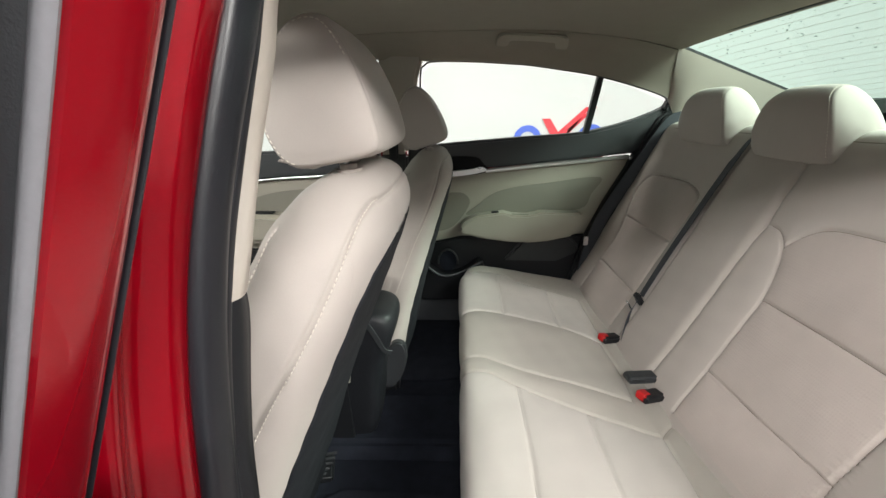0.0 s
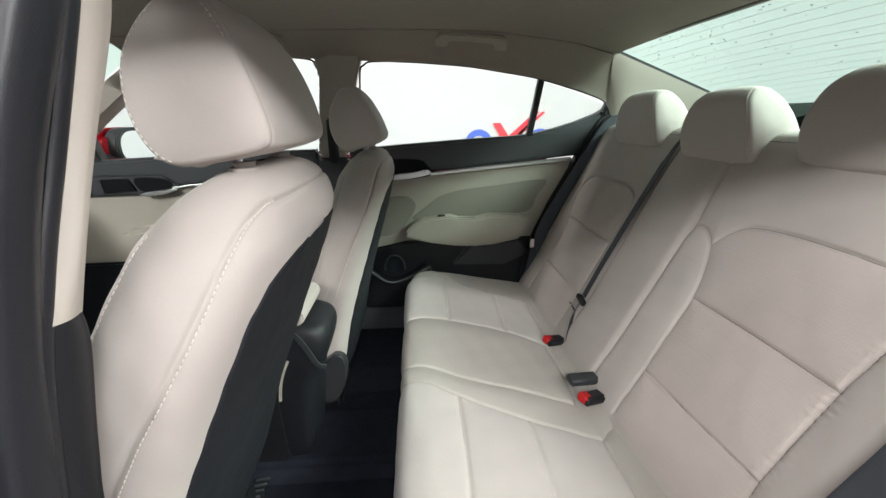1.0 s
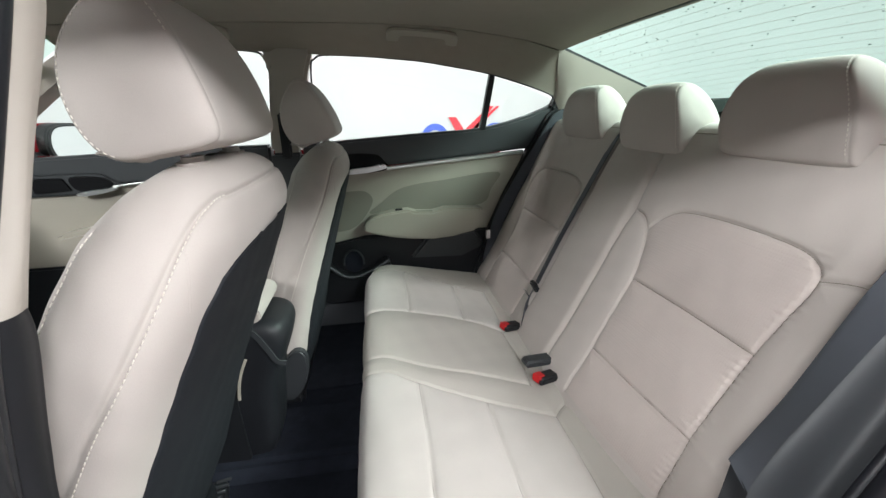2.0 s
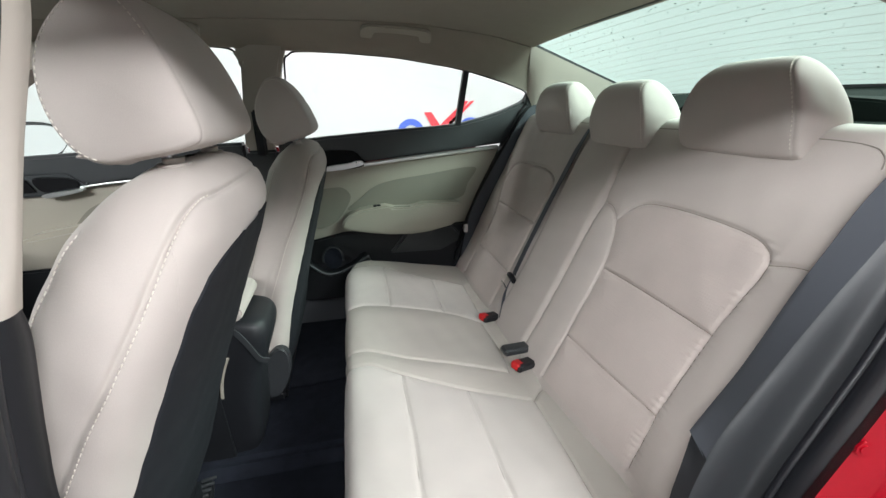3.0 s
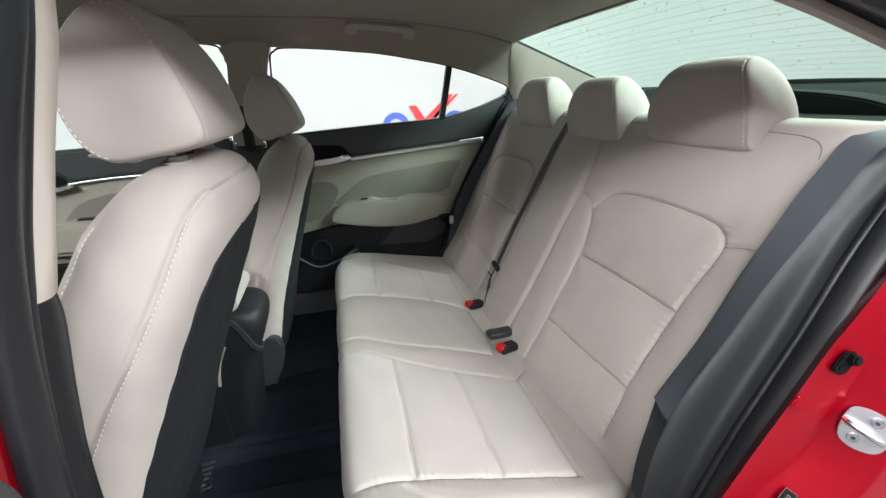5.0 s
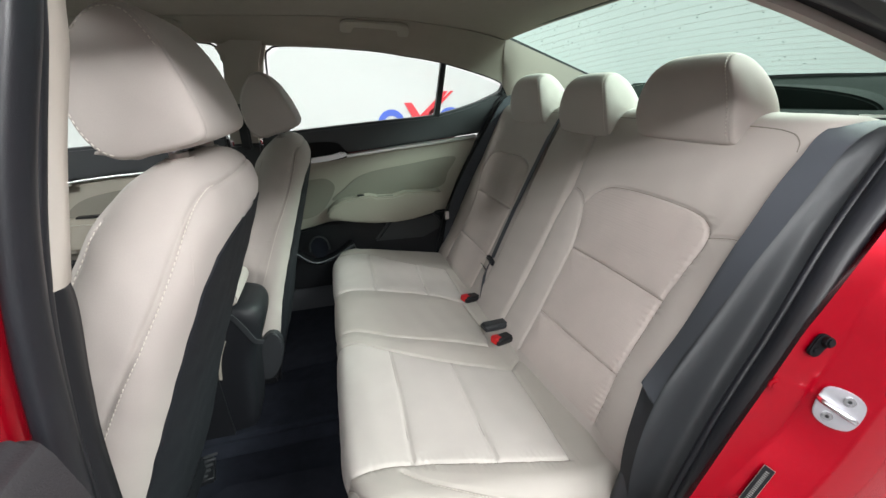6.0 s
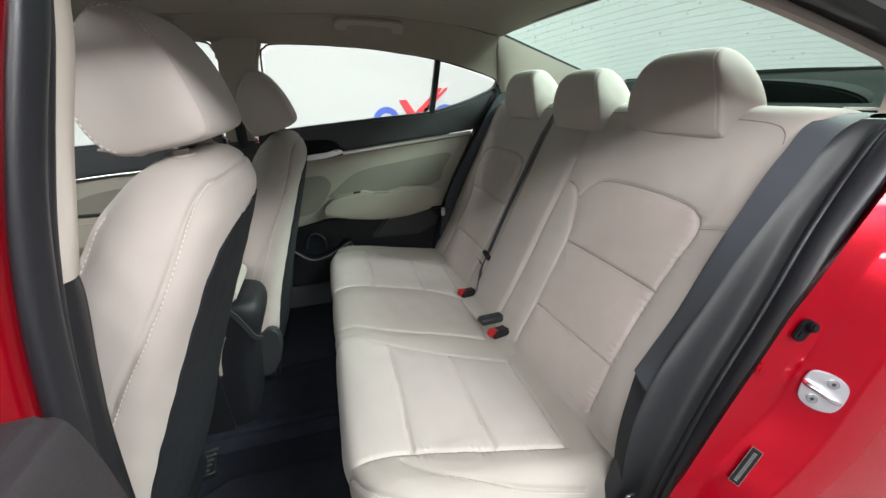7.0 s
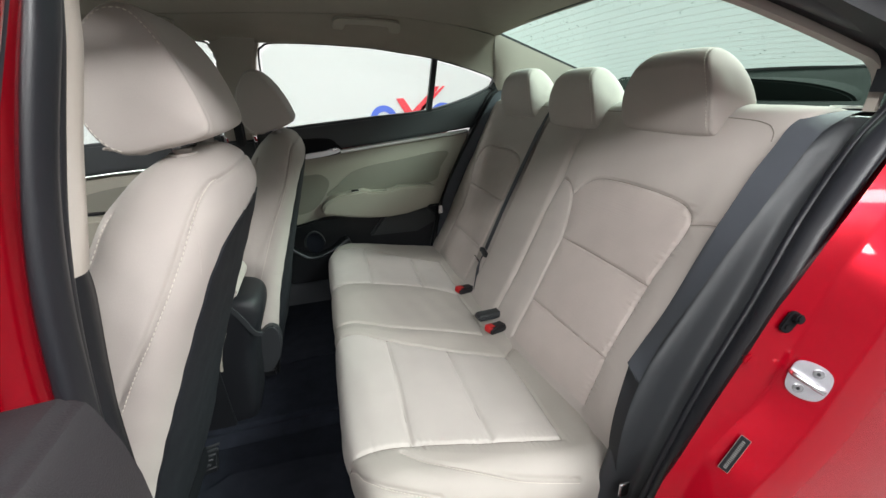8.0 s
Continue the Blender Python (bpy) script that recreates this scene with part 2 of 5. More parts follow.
class Quilt:
    """An upholstered surface f(u, v) with sewn seams: grooves along the seams and padding between them."""

    def __init__(self, f, us, vs, seams, puff=0.006, reach=0.03, groove=0.003, width=0.004, flip=1, wrinkle=0.0, gather=(), rim=0.0):
        self.f, self.flip, self.puff, self.reach, self.groove, self.width, self.rim = f, flip, puff, reach, groove, width, rim
        self.lines = [f(s[:, 0], s[:, 1]) for s in (smooth_line(np.array(q, float), 8) for q in seams)]
        self.us, self.vs, self.wrinkle = np.array(us), np.array(vs), wrinkle
        self.gathers = [f(s[:, 0], s[:, 1]) for s in (smooth_line(np.array(q, float), 8) for q in gather)]
        self.U, self.V = (a.ravel() for a in np.meshgrid(self.us, self.vs, indexing="ij"))
        self.P = self.at(self.U, self.V)

    def at(self, u, v, lift=0.0):
        u, v = np.asarray(u, float), np.asarray(v, float)
        p, e = self.f(u, v), 1e-4
        n = np.cross(self.f(u + e, v) - p, self.f(u, v + e) - p) * self.flip
        n /= np.maximum(np.linalg.norm(n, axis=1), 1e-12)[:, None]
        d = distance_to(p, self.lines)
        h = self.puff * (1 - np.exp(-d / self.reach)) - self.groove * np.exp(-((d / self.width) ** 2)) + lift
        if self.wrinkle:
            h = h + self.wrinkle * (np.sin(p @ (37, 53, 29)) * np.sin(p @ (71, -31, 43)) + 0.3 * np.sin(p @ (17, 11, -23)))
        if self.gathers:
            g = distance_to(p, self.gathers)
            h = h + 0.0012 * np.exp(-((g - 0.008) / 0.011) ** 2) * np.sin(v * 480 + 2 * np.sin(v * 31)) * (0.6 + 0.4 * np.sin(v * 57))
        if self.rim:
            h = np.minimum(h, 0.001 + h * np.sqrt(np.clip((1 - np.abs(u)) / self.rim, 0, 1)))
        return p + n * h[:, None]

    def build(self, name, mat, parent, inside=None, label=""):
        """Links the part of the grid whose cells lie where inside(u, v) holds."""
        n, m = len(self.us), len(self.vs)
        i, j = (a.ravel() for a in np.meshgrid(np.arange(n - 1), np.arange(m - 1), indexing="ij"))
        quads = np.stack([i * m + j, (i + 1) * m + j, (i + 1) * m + j + 1, i * m + j + 1], 1)
        if self.flip < 0:
            quads = quads[:, ::-1]
        if inside is not None:
            quads = quads[inside((self.us[i] + self.us[i + 1]) / 2, (self.vs[j] + self.vs[j + 1]) / 2)]
        used, back = np.unique(quads, return_inverse=True)
        ob = raw(name, self.P[used], back.reshape(quads.shape), mat, parent, label, sharp=0)
        grid = self.P.reshape(n, m, 3)
        nor = np.cross(np.gradient(grid, axis=0), np.gradient(grid, axis=1)).reshape(-1, 3) * self.flip
        nor /= np.maximum(np.linalg.norm(nor, axis=1), 1e-12)[:, None]
        ob.data.normals_split_custom_set_from_vertices([tuple(map(float, q)) for q in nor[used]])
        return ob

    def inset(self, name, mat, parent, left, right, low, high, n=70, m=90, lift=0.0004, label=""):
        """A panel sewn into the surface, between two lines u(v) and two lines v(u), laid just proud of it."""
        left, right, low, high = (np.array(a, float) for a in (left, right, low, high))
        S, W = (a.ravel() for a in np.meshgrid(np.linspace(0, 1, n), np.linspace(0, 1, m), indexing="ij"))
        v0, v1 = np.interp(S, np.linspace(0, 1, len(low)), low), np.interp(S, np.linspace(0, 1, len(high)), high)
        v = v0 + (v1 - v0) * W
        a, b = left[np.argsort(left[:, 1])], right[np.argsort(right[:, 1])]
        u = np.interp(v, a[:, 1], a[:, 0]) * (1 - S) + np.interp(v, b[:, 1], b[:, 0]) * S
        grid = self.at(u, v, lift)
        verts, faces = loft(grid.reshape(n, m, 3), caps=False, closed=False)
        return raw(name, verts, faces, mat, parent, label, sharp=0)

    def piping(self, line, r=0.0011, lift=-0.0003):
        """A fine sewn ridge along a line of (u, v)."""
        s = smooth_line(np.array(line, float), 10)
        return tube(self.at(s[:, 0], s[:, 1], lift), r, 6, (0.31, 0.5, 0.8))

    def stitches(self, line, step=0.0065, lift=0.0004, length=0.0042, r=0.0007):
        """Short threads along a line of (u, v), as one mesh."""
        s = smooth_line(np.array(line, float), 40)
        p = self.at(s[:, 0], s[:, 1], lift)
        along = np.concatenate([[0], np.cumsum(np.linalg.norm(np.diff(p, axis=0), axis=1))])
        verts, faces = [], []
        for k in np.arange(0, along[-1] - length, step):
            a, b = (np.array([np.interp(d, along, p[:, c]) for c in range(3)]) for d in (k, k + length))
            v, f = tube([a, (a + b) / 2 + 0, b], r, 5, (0.31, 0.5, 0.8))
            faces += [tuple(np.array(q) + len(verts)) for q in f]
            verts += list(v)
        return verts, faces


def solid(rings, thick):
    """A sheet of rings given a thickness along the vector thick."""
    r = np.array(rings)
    back = r[:, ::-1] + np.array(thick)
    return loft(np.concatenate([r, back], 1))


def join(meshes):
    verts, faces = [], []
    for v, f in meshes:
        faces += [tuple(np.array(q) + len(verts)) for q in f]
        verts += list(v)
    return verts, faces

# ---------- the photo bay round the car ----------
def wall(name, bm, mat=WALLPAINT):
    ob = part(name, bm, mat, None, sharp=40)
    return tagged(ob, "plain white painted photo bay wall" if mat is WALLPAINT else "grey painted workshop wall", "wall", kind="structure")


wall("wall_north", box_bm(0, 2.56, 1.6, 9.2, 0.1, 3.3, 0))
wall("wall_south", box_bm(0, -4.05, 1.6, 9.2, 0.1, 3.3, 0), SHOPWALL)
wall("wall_east", box_bm(4.55, -0.75, 1.6, 0.1, 6.5, 3.3, 0))
cove = [[(2.3, 2.5102, z)] + [(3.1 + 1.405 * math.sin(a), 1.1 + 1.405 * math.cos(a), z) for a in np.linspace(0, math.pi / 2, 24)] + [(4.5002, 0.4, z)] for z in (0.0, 3.05)]
tagged(raw("wall_cove", *solid(cove, (0.008, 0.008, 0)), WALLPAINT, None, sharp=40), "rounded white corner of the photo bay", "wall", kind="structure")
wall("wall_west", box_bm(-4.55, -0.75, 1.6, 0.1, 6.5, 3.3, 0))
tagged(part("ceiling", box_bm(0, -0.75, 3.1, 9.2, 6.7, 0.1, 0), WALLPAINT), "white painted bay ceiling", "ceiling", kind="structure")
tagged(part("floor", box_bm(0, -0.75, -0.05, 9.2, 6.7, 0.1, 0), BAYFLOOR), "smooth grey concrete bay floor", "floor", kind="structure")


def ring_poly(cx, cz, r0, r1, a0, a1, n=28):
    a = [radians(a0 + (a1 - a0) * i / n) for i in range(n + 1)]
    return [(cx + r1 * math.cos(t), cz + r1 * math.sin(t)) for t in a] + [(cx + r0 * math.cos(t), cz + r0 * math.sin(t)) for t in reversed(a)]


emblem = thing("wall_emblem", "blue rings and red tick painted on the white wall", "emblem", (0.95, 2.506, 1.0))
part("blue_ring", slab_bm(ring_poly(0.71, 0.93, 0.062, 0.112, -60, 240), 2.504, 2.509, 0), BLUE, emblem)
part("blue_ring", slab_bm(ring_poly(1.22, 0.93, 0.062, 0.112, -60, 240), 2.504, 2.509, 0), BLUE, emblem)
part("tick", slab_bm([(0.822, 1.09), (0.885, 1.09), (0.955, 0.985), (1.165, 1.172), (1.20, 1.172), (0.985, 0.90), (0.93, 0.90)], 2.500, 2.509, 0), RED, emblem)
part("tick_flash", slab_bm([(1.035, 1.012), (1.225, 1.172), (1.25, 1.172), (1.015, 0.955)], 2.500, 2.509, 0), RED, emblem)

# ---------- car shell ----------
shell = thing("car_shell", "red sedan body shell with its interior trim", "car body", (0.2, 0, 0.2))


def roof_z(x, y):
    x, y = np.asarray(x, float), np.asarray(y, float)
    mid = 1.412 - 0.045 * ((x - 0.15) / 0.75) ** 2 * np.where(x > 0.15, 1.0, 0.35)
    return mid - 0.020 * (np.abs(y) / 0.5) ** 2.5 - 0.05 * np.clip((-y - 0.53) / 0.1, 0, 1.2) ** 1.6


def headlining():
    xs, ys = np.linspace(-0.72, 0.885, 60), np.linspace(-0.625, 0.625, 61)
    X, Y = np.meshgrid(xs, ys, indexing="ij")
    X = -0.72 + (X + 0.72) / 1.605 * (1.618 + 0.047 * np.clip(1 - (Y / 0.575) ** 2, 0, 1))
    Z = roof_z(X, Y)
    lower, upper = np.stack([X, Y, Z], 2), np.stack([X, Y, Z + 0.02], 2)
    n, m = len(xs), len(ys)
    verts = np.concatenate([lower.reshape(-1, 3), upper.reshape(-1, 3)])
    faces = []
    for i in range(n - 1):
        for j in range(m - 1):
            a, b, c, d = i * m + j, (i + 1) * m + j, (i + 1) * m + j + 1, i * m + j + 1
            faces += [(a, d, c, b), tuple(q + n * m for q in (a, b, c, d))]
    for i in range(n - 1):
        for j in (0, m - 1):
            a, b = i * m + j, (i + 1) * m + j
            faces.append((a, b, b + n * m, a + n * m) if j == 0 else (b, a, a + n * m, b + n * m))
    for j in range(m - 1):
        for i in (0, n - 1):
            a, b = i * m + j, i * m + j + 1
            faces.append((b, a, a + n * m, b + n * m) if i == 0 else (a, b, b + n * m, a + n * m))
    ob = raw("headlining", verts, faces, HEADLINING, shell, "beige felt headlining")
    return ob


headlining()
part("roof_skin", slab_bm([(-0.75, 1.43), (0.1, 1.458), (0.9, 1.42), (0.9, 1.41), (0.1, 1.446), (-0.75, 1.418)], -0.66, 0.66, 0.004), REDPAINT, shell)

# floor, tunnel, sills
tagged(part("carpet", slab_bm([(-1.38, 0.20), (-1.38, 0.27), (0.30, 0.27), (0.42, 0.30), (1.3, 0.30), (1.3, 0.20)], -0.70, 0.70, 0.0), CARPET), "black carpeted car floor", "floor", kind="structure")
part("tunnel", slab_bm([(-0.13, 0.265), (-0.10, 0.315), (0.10, 0.315), (0.13, 0.265)], -1.1, 0.35, 0.012, axis="x"), CARPET, shell, "low carpeted centre tunnel")
# The far sill's paler grey holds the light on it; the near one is charcoal.
part("sill_plate", box_bm(0.22, 0.71, 0.335, 1.6, 0.12, 0.15, 0.012), PALEGREY, shell, "far sill plate, coloured paler grey for the light on it")
part("sill_plate", box_bm(0.25, -0.72, 0.30, 0.85, 0.09, 0.06, 0.012), CHARCOAL, shell)
part("rocker", box_bm(0.1, -0.78, 0.25, 2.2, 0.08, 0.16, 0.02), REDPAINT, shell)
part("rocker", box_bm(0.1, 0.80, 0.25, 2.2, 0.08, 0.16, 0.02), REDPAINT, shell)

# seal round the near door opening
LOOP = [(-0.066, -0.735, 0.40), (-0.066, -0.730, 0.62), (-0.065, -0.722, 0.80), (-0.062, -0.712, 0.90), (-0.056, -0.698, 1.0),
        (-0.043, -0.679, 1.10), (-0.022, -0.653, 1.20), (-0.004, -0.634, 1.27), (0.045, -0.622, 1.322), (0.15, -0.628, 1.338), (0.3, -0.645, 1.33),
        (0.5, -0.664, 1.297), (0.69, -0.680, 1.255), (0.80, -0.684, 1.228), (0.90, -0.688, 1.20), (0.955, -0.692, 1.165),
        (0.968, -0.697, 1.115), (0.925, -0.692, 1.055), (0.855, -0.698, 0.952), (0.80, -0.700, 0.825), (0.735, -0.702, 0.69),
        (0.686, -0.705, 0.57), (0.638, -0.712, 0.45), (0.59, -0.73, 0.36), (0.5, -0.735, 0.335), (0.2, -0.742, 0.335), (0.0, -0.742, 0.345)]
loop = smooth_line(LOOP, 10, closed=True)
part_seal = [(0.019 * math.cos(a) - 0.003, 0.0125 * math.sin(a) * (1 - 0.10 * math.cos(3 * a))) for a in np.linspace(0, 2 * math.pi, 18, endpoint=False)]
raw("door_seal", *sweep(loop, part_seal, (0, 1, 0), closed_path=True), RUBBER, shell, "black rubber door seal")
lip = loop + np.array([-0.003, 0.018, 0])
raw("seal_lip", *sweep(lip, circle(0.0065, 10), (0, 1, 0), closed_path=True), RUBBER, shell)


# near B-pillar: beige upper trim, dark lower trim, red jamb
def pillar(levels, thick=(-0.012, -0.012, 0), n=8):
    """A moulding whose cross-section of (x, y) points changes with the height z."""
    rows = np.array([[(x, y, z) for x, y in pts] for z, pts in levels], float)
    rings = np.stack([smooth_line(rows[:, k], n) for k in range(rows.shape[1])], 1)
    return solid(np.stack([smooth_line(r, 4) for r in rings]), thick)


UP = [(1.008, -0.047, -0.682, -0.043, -0.660), (1.05, -0.048, -0.664, -0.036, -0.651), (1.12, -0.038, -0.643, -0.028, -0.628), (1.20, -0.020, -0.628, -0.014, -0.604), (1.26, -0.008, -0.616, -0.004, -0.592), (1.33, 0.02, -0.60, 0.03, -0.575)]
raw("pillar_trim_upper", *pillar([(z, [(a - 0.004, b - 0.010), (a, b), ((a + c) / 2 + 0.003, (b + d) / 2), (c, d), (c - 0.006, d + 0.008), (c - 0.05, d + 0.02), (c - 0.11, d + 0.015)]) for z, a, b, c, d in UP]), TRIM, shell, "beige upper pillar trim")
LIP = [(0.34, -0.066, -0.722), (0.60, -0.066, -0.720), (0.82, -0.061, -0.705), (0.90, -0.058, -0.697), (0.98, -0.052, -0.686), (1.05, -0.048, -0.664), (1.12, -0.038, -0.643), (1.20, -0.020, -0.628), (1.26, -0.008, -0.616), (1.33, 0.02, -0.60)]
raw("pillar_lip", *pillar([(z, [(a - 0.006, b - 0.014), (a + 0.003, b - 0.009), (a + 0.005, b - 0.003), (a + 0.004, b + 0.002), (a - 0.001, b + 0.005), (a - 0.012, b + 0.005)]) for z, a, b in LIP]), RUBBER, shell, "black inner lip of the door seal")
LOW = [(0.34, -0.066, -0.722, -0.060, -0.690), (0.60, -0.066, -0.72, -0.060, -0.690), (0.82, -0.061, -0.705, -0.056, -0.680), (0.90, -0.058, -0.697, -0.054, -0.668), (0.98, -0.052, -0.686, -0.048, -0.655), (1.012, -0.049, -0.680, -0.045, -0.659)]
raw("pillar_trim_lower", *pillar([(z, [(a - 0.006, b - 0.012), (a, b), ((a + c) / 2 + 0.004, (b + d) / 2), (c, d), (c - 0.006, d + 0.008), (c - 0.05, d + 0.02), (c - 0.11, d + 0.015)]) for z, a, b, c, d in LOW]), DARKTRIM, shell, "dark grey lower pillar trim")
EDGE = [(0.34, -0.070, -0.758), (0.60, -0.070, -0.754), (0.80, -0.070, -0.746), (0.90, -0.068, -0.736), (0.98, -0.064, -0.724), (1.05, -0.056, -0.712), (1.12, -0.042, -0.702), (1.20, -0.026, -0.678), (1.28, -0.004, -0.655), (1.34, 0.03, -0.645)]
JAMB = [(0.002, 0.010), (0.004, -0.004), (0.001, -0.016), (-0.008, -0.028), (-0.012, -0.040), (-0.006, -0.052), (-0.008, -0.062), (-0.03, -0.082), (-0.07, -0.092), (-0.15, -0.095)]
raw("pillar_jamb", *pillar([(z, [(x + a, y + b) for a, b in JAMB]) for z, x, y in EDGE], (-0.03, 0.03, 0)), REDPAINT, shell, "glossy red door jamb")

# near C-pillar: black trim, red jamb and quarter panel
E1 = [(0.985, -0.705, 1.20), (0.985, -0.712, 1.13), (0.915, -0.724, 1.04), (0.818, -0.738, 0.933), (0.785, -0.738, 0.88), (0.763, -0.738, 0.847), (0.732, -0.738, 0.784), (0.690, -0.738, 0.702), (0.645, -0.738, 0.608), (0.617, -0.738, 0.551), (0.585, -0.742, 0.42), (0.56, -0.745, 0.33)]
E2 = [(1.03, -0.730, 1.22), (1.02, -0.738, 1.13), (0.94, -0.748, 1.03), (0.859, -0.754, 0.933), (0.830, -0.754, 0.888), (0.812, -0.754, 0.833), (0.790, -0.754, 0.773), (0.752, -0.754, 0.705), (0.700, -0.754, 0.648), (0.662, -0.754, 0.592), (0.605, -0.765, 0.44), (0.575, -0.770, 0.33)]
E3 = [(1.12, -0.765, 1.22), (1.08, -0.780, 1.10), (0.97, -0.798, 0.98), (0.890, -0.806, 0.894), (0.865, -0.806, 0.844), (0.852, -0.806, 0.815), (0.827, -0.806, 0.761), (0.796, -0.806, 0.692), (0.755, -0.806, 0.636), (0.710, -0.806, 0.585), (0.650, -0.810, 0.45), (0.61, -0.812, 0.33)]
E4 = [(1.14, -0.790, 1.22), (1.10, -0.806, 1.06), (0.99, -0.824, 0.92), (0.918, -0.832, 0.844), (0.893, -0.832, 0.800), (0.876, -0.832, 0.765), (0.852, -0.832, 0.715), (0.825, -0.832, 0.672), (0.790, -0.832, 0.632), (0.755, -0.832, 0.585), (0.70, -0.836, 0.46), (0.65, -0.838, 0.33)]
E4 = [(x + 0.030, y + 0.014, z - 0.016) for x, y, z in E4]
E5 = [(1.5, y, z) for y, z in zip(np.linspace(-0.83, -0.885, 12), np.linspace(1.22, 0.33, 12))]
rows = []
for row in (E1, E2, E3, E4, E5):
    rows.append(smooth_line(row, 8))
rows = np.array(rows)
across = []
for k in range(rows.shape[1]):
    line = [rows[0, k]]
    for a, b, c in zip(rows[:-2, k], rows[1:-1, k], rows[2:, k]):
        for end in (a, c):
            d = end - b
            line.append(b + d / np.linalg.norm(d) * min(0.005, 0.4 * np.linalg.norm(d)))
        line.insert(-1, b + 0.18 * ((line[-2] - b) + (line[-1] - b)))
    line.append(rows[-1, k])
    across.append(line)
raw("quarter_jamb", *solid(np.array(across), (0.03, 0.02, 0)), REDPAINT, shell, "glossy red rear door jamb", sharp=60)
C_IN = [(0.962, 1.092), (0.945, 1.075), (0.905, 1.02), (0.851, 0.949), (0.797, 0.825), (0.735, 0.69), (0.692, 0.57), (0.657, 0.45), (0.64, 0.34)]
TRIM_IN = [(0.004, -0.714), (0.0, -0.702), (-0.003, -0.694), (-0.004, -0.684), (-0.003, -0.673), (-0.003, -0.663), (-0.006, -0.656), (-0.014, -0.650), (-0.026, -0.643), (-0.034, -0.635), (-0.036, -0.626), (-0.028, -0.616), (0.0, -0.606), (0.06, -0.585)]
r = []
for x, z in smooth_line(C_IN, 10):
    line = smooth_line(np.array(TRIM_IN), 4)
    g = np.interp(z, (0.34, 0.6, 0.7, 0.8, 0.95, 1.05, 1.09), (1.4, 1.9, 1.9, 1.5, 0.95, 1.0, 0.4))
    r.append([(x + a * (g if a < 0 else 1), y, z) for a, y in line])
raw("quarter_trim", *solid(r, (0.02, 0.012, 0)), CHARCOAL, shell, "black quarter trim beside the rear seat", sharp=50)

# near roof rail: beige edge of the lining, red rail
RAIL = [(0.03, -0.655, 1.30), (0.12, -0.64, 1.315), (0.3, -0.637, 1.313), (0.5, -0.645, 1.285), (0.675, -0.652, 1.247), (0.772, -0.655, 1.222), (0.887, -0.66, 1.188),
        (0.932, -0.662, 1.172), (0.958, -0.664, 1.142), (0.957, -0.664, 1.10)]
raw("rail_trim", *sweep(smooth_line(RAIL, 8), [(-0.007, 0.000), (-0.005, 0.003), (0.004, 0.003), (0.007, 0.000), (0.007, -0.008), (-0.007, -0.008)], (0, 1, 0)), TRIM, shell, "beige roof rail trim")
raw("rail_filler", *sweep(smooth_line([(x, y + 0.035, z + 0.03) for x, y, z in RAIL[:5]], 8), [(-0.03, 0.02), (0.03, 0.02), (0.03, -0.02), (-0.03, -0.02)], (0, 1, 0)), HEADLINING, shell)
raw("rail_seal_base", *sweep(smooth_line([(x, y - 0.032, z + 0.026) for x, y, z in RAIL], 8), [(-0.03, -0.022), (-0.03, 0.022), (0.03, 0.022), (0.03, -0.022)], (0, 1, 0)), BLACK, shell)
ROOFLINE = [(0.0, -0.722, 1.275), (0.06, -0.70, 1.345), (0.3, -0.695, 1.352), (0.5, -0.70, 1.328), (0.7, -0.708, 1.29), (0.8, -0.712, 1.262), (0.9, -0.718, 1.236), (1.0, -0.725, 1.205), (1.06, -0.732, 1.16)]
raw("roof_side_rail", *sweep(smooth_line(ROOFLINE, 8), [(-0.035, -0.005), (-0.036, 0.03), (-0.02, 0.07), (0.02, 0.09), (0.10, 0.092), (0.10, 0.03), (0.06, 0.0), (0.0, -0.015)], (0, 1, 0)), REDPAINT, shell, "red painted roof rail")

def glass_at(u, v):
    """u across (-1 to 1), v down (0 to 1)."""
    u, v = np.asarray(u, float), np.asarray(v, float)
    w = 0.575 + 0.06 * v
    x = 0.885 + 0.63 * v + 0.045 * (1 - u ** 2)
    z = 1.354 - 0.222 * v + (0.012 + 0.030 * v) * (1 - u ** 2)
    return np.stack([x, u * w, z], -1)


# C-pillar inner trims, both sides, and rear shelf
def fold(top, low, pull_top, pull_low, n=14):
    """A smooth sheet between two lines, with the directions in which it leaves them."""
    t = np.linspace(0, 1, n)[None, :, None]
    a, b = np.asarray(top)[:, None], np.asarray(low)[:, None]
    c, e = a + np.asarray(pull_top), b + np.asarray(pull_low)
    return (1 - t) ** 3 * a + 3 * t * (1 - t) ** 2 * c + 3 * t * t * (1 - t) * e + t ** 3 * b


v_ = np.linspace(0, 1, 40)
top = glass_at(np.full(40, 0.985), v_) - np.array([0, 0, 0.007])
low = np.stack([np.interp(v_, (0, 0.12, 0.4, 1), (0.918, 0.955, 1.12, 1.5)), np.interp(v_, (0, 0.12, 0.4, 1), (0.650, 0.645, 0.645, 0.66)), np.interp(v_, (0, 0.12, 0.4, 1), (1.180, 1.09, 1.06, 1.05))], 1)
raw("rear_pillar_trim", *solid(fold(top, low, (0, 0.012, -0.05), (0, -0.012, 0.05)), (0, 0.014, 0.004)), TRIM, shell, "beige rear pillar trim", sharp=50)
part("quarter_upper", slab_bm([(0.99, 1.05), (0.99, 1.20), (1.06, 1.28), (1.28, 1.225), (1.53, 1.16), (1.53, 1.05)], -0.745, -0.715, 0.005), REDPAINT, shell)
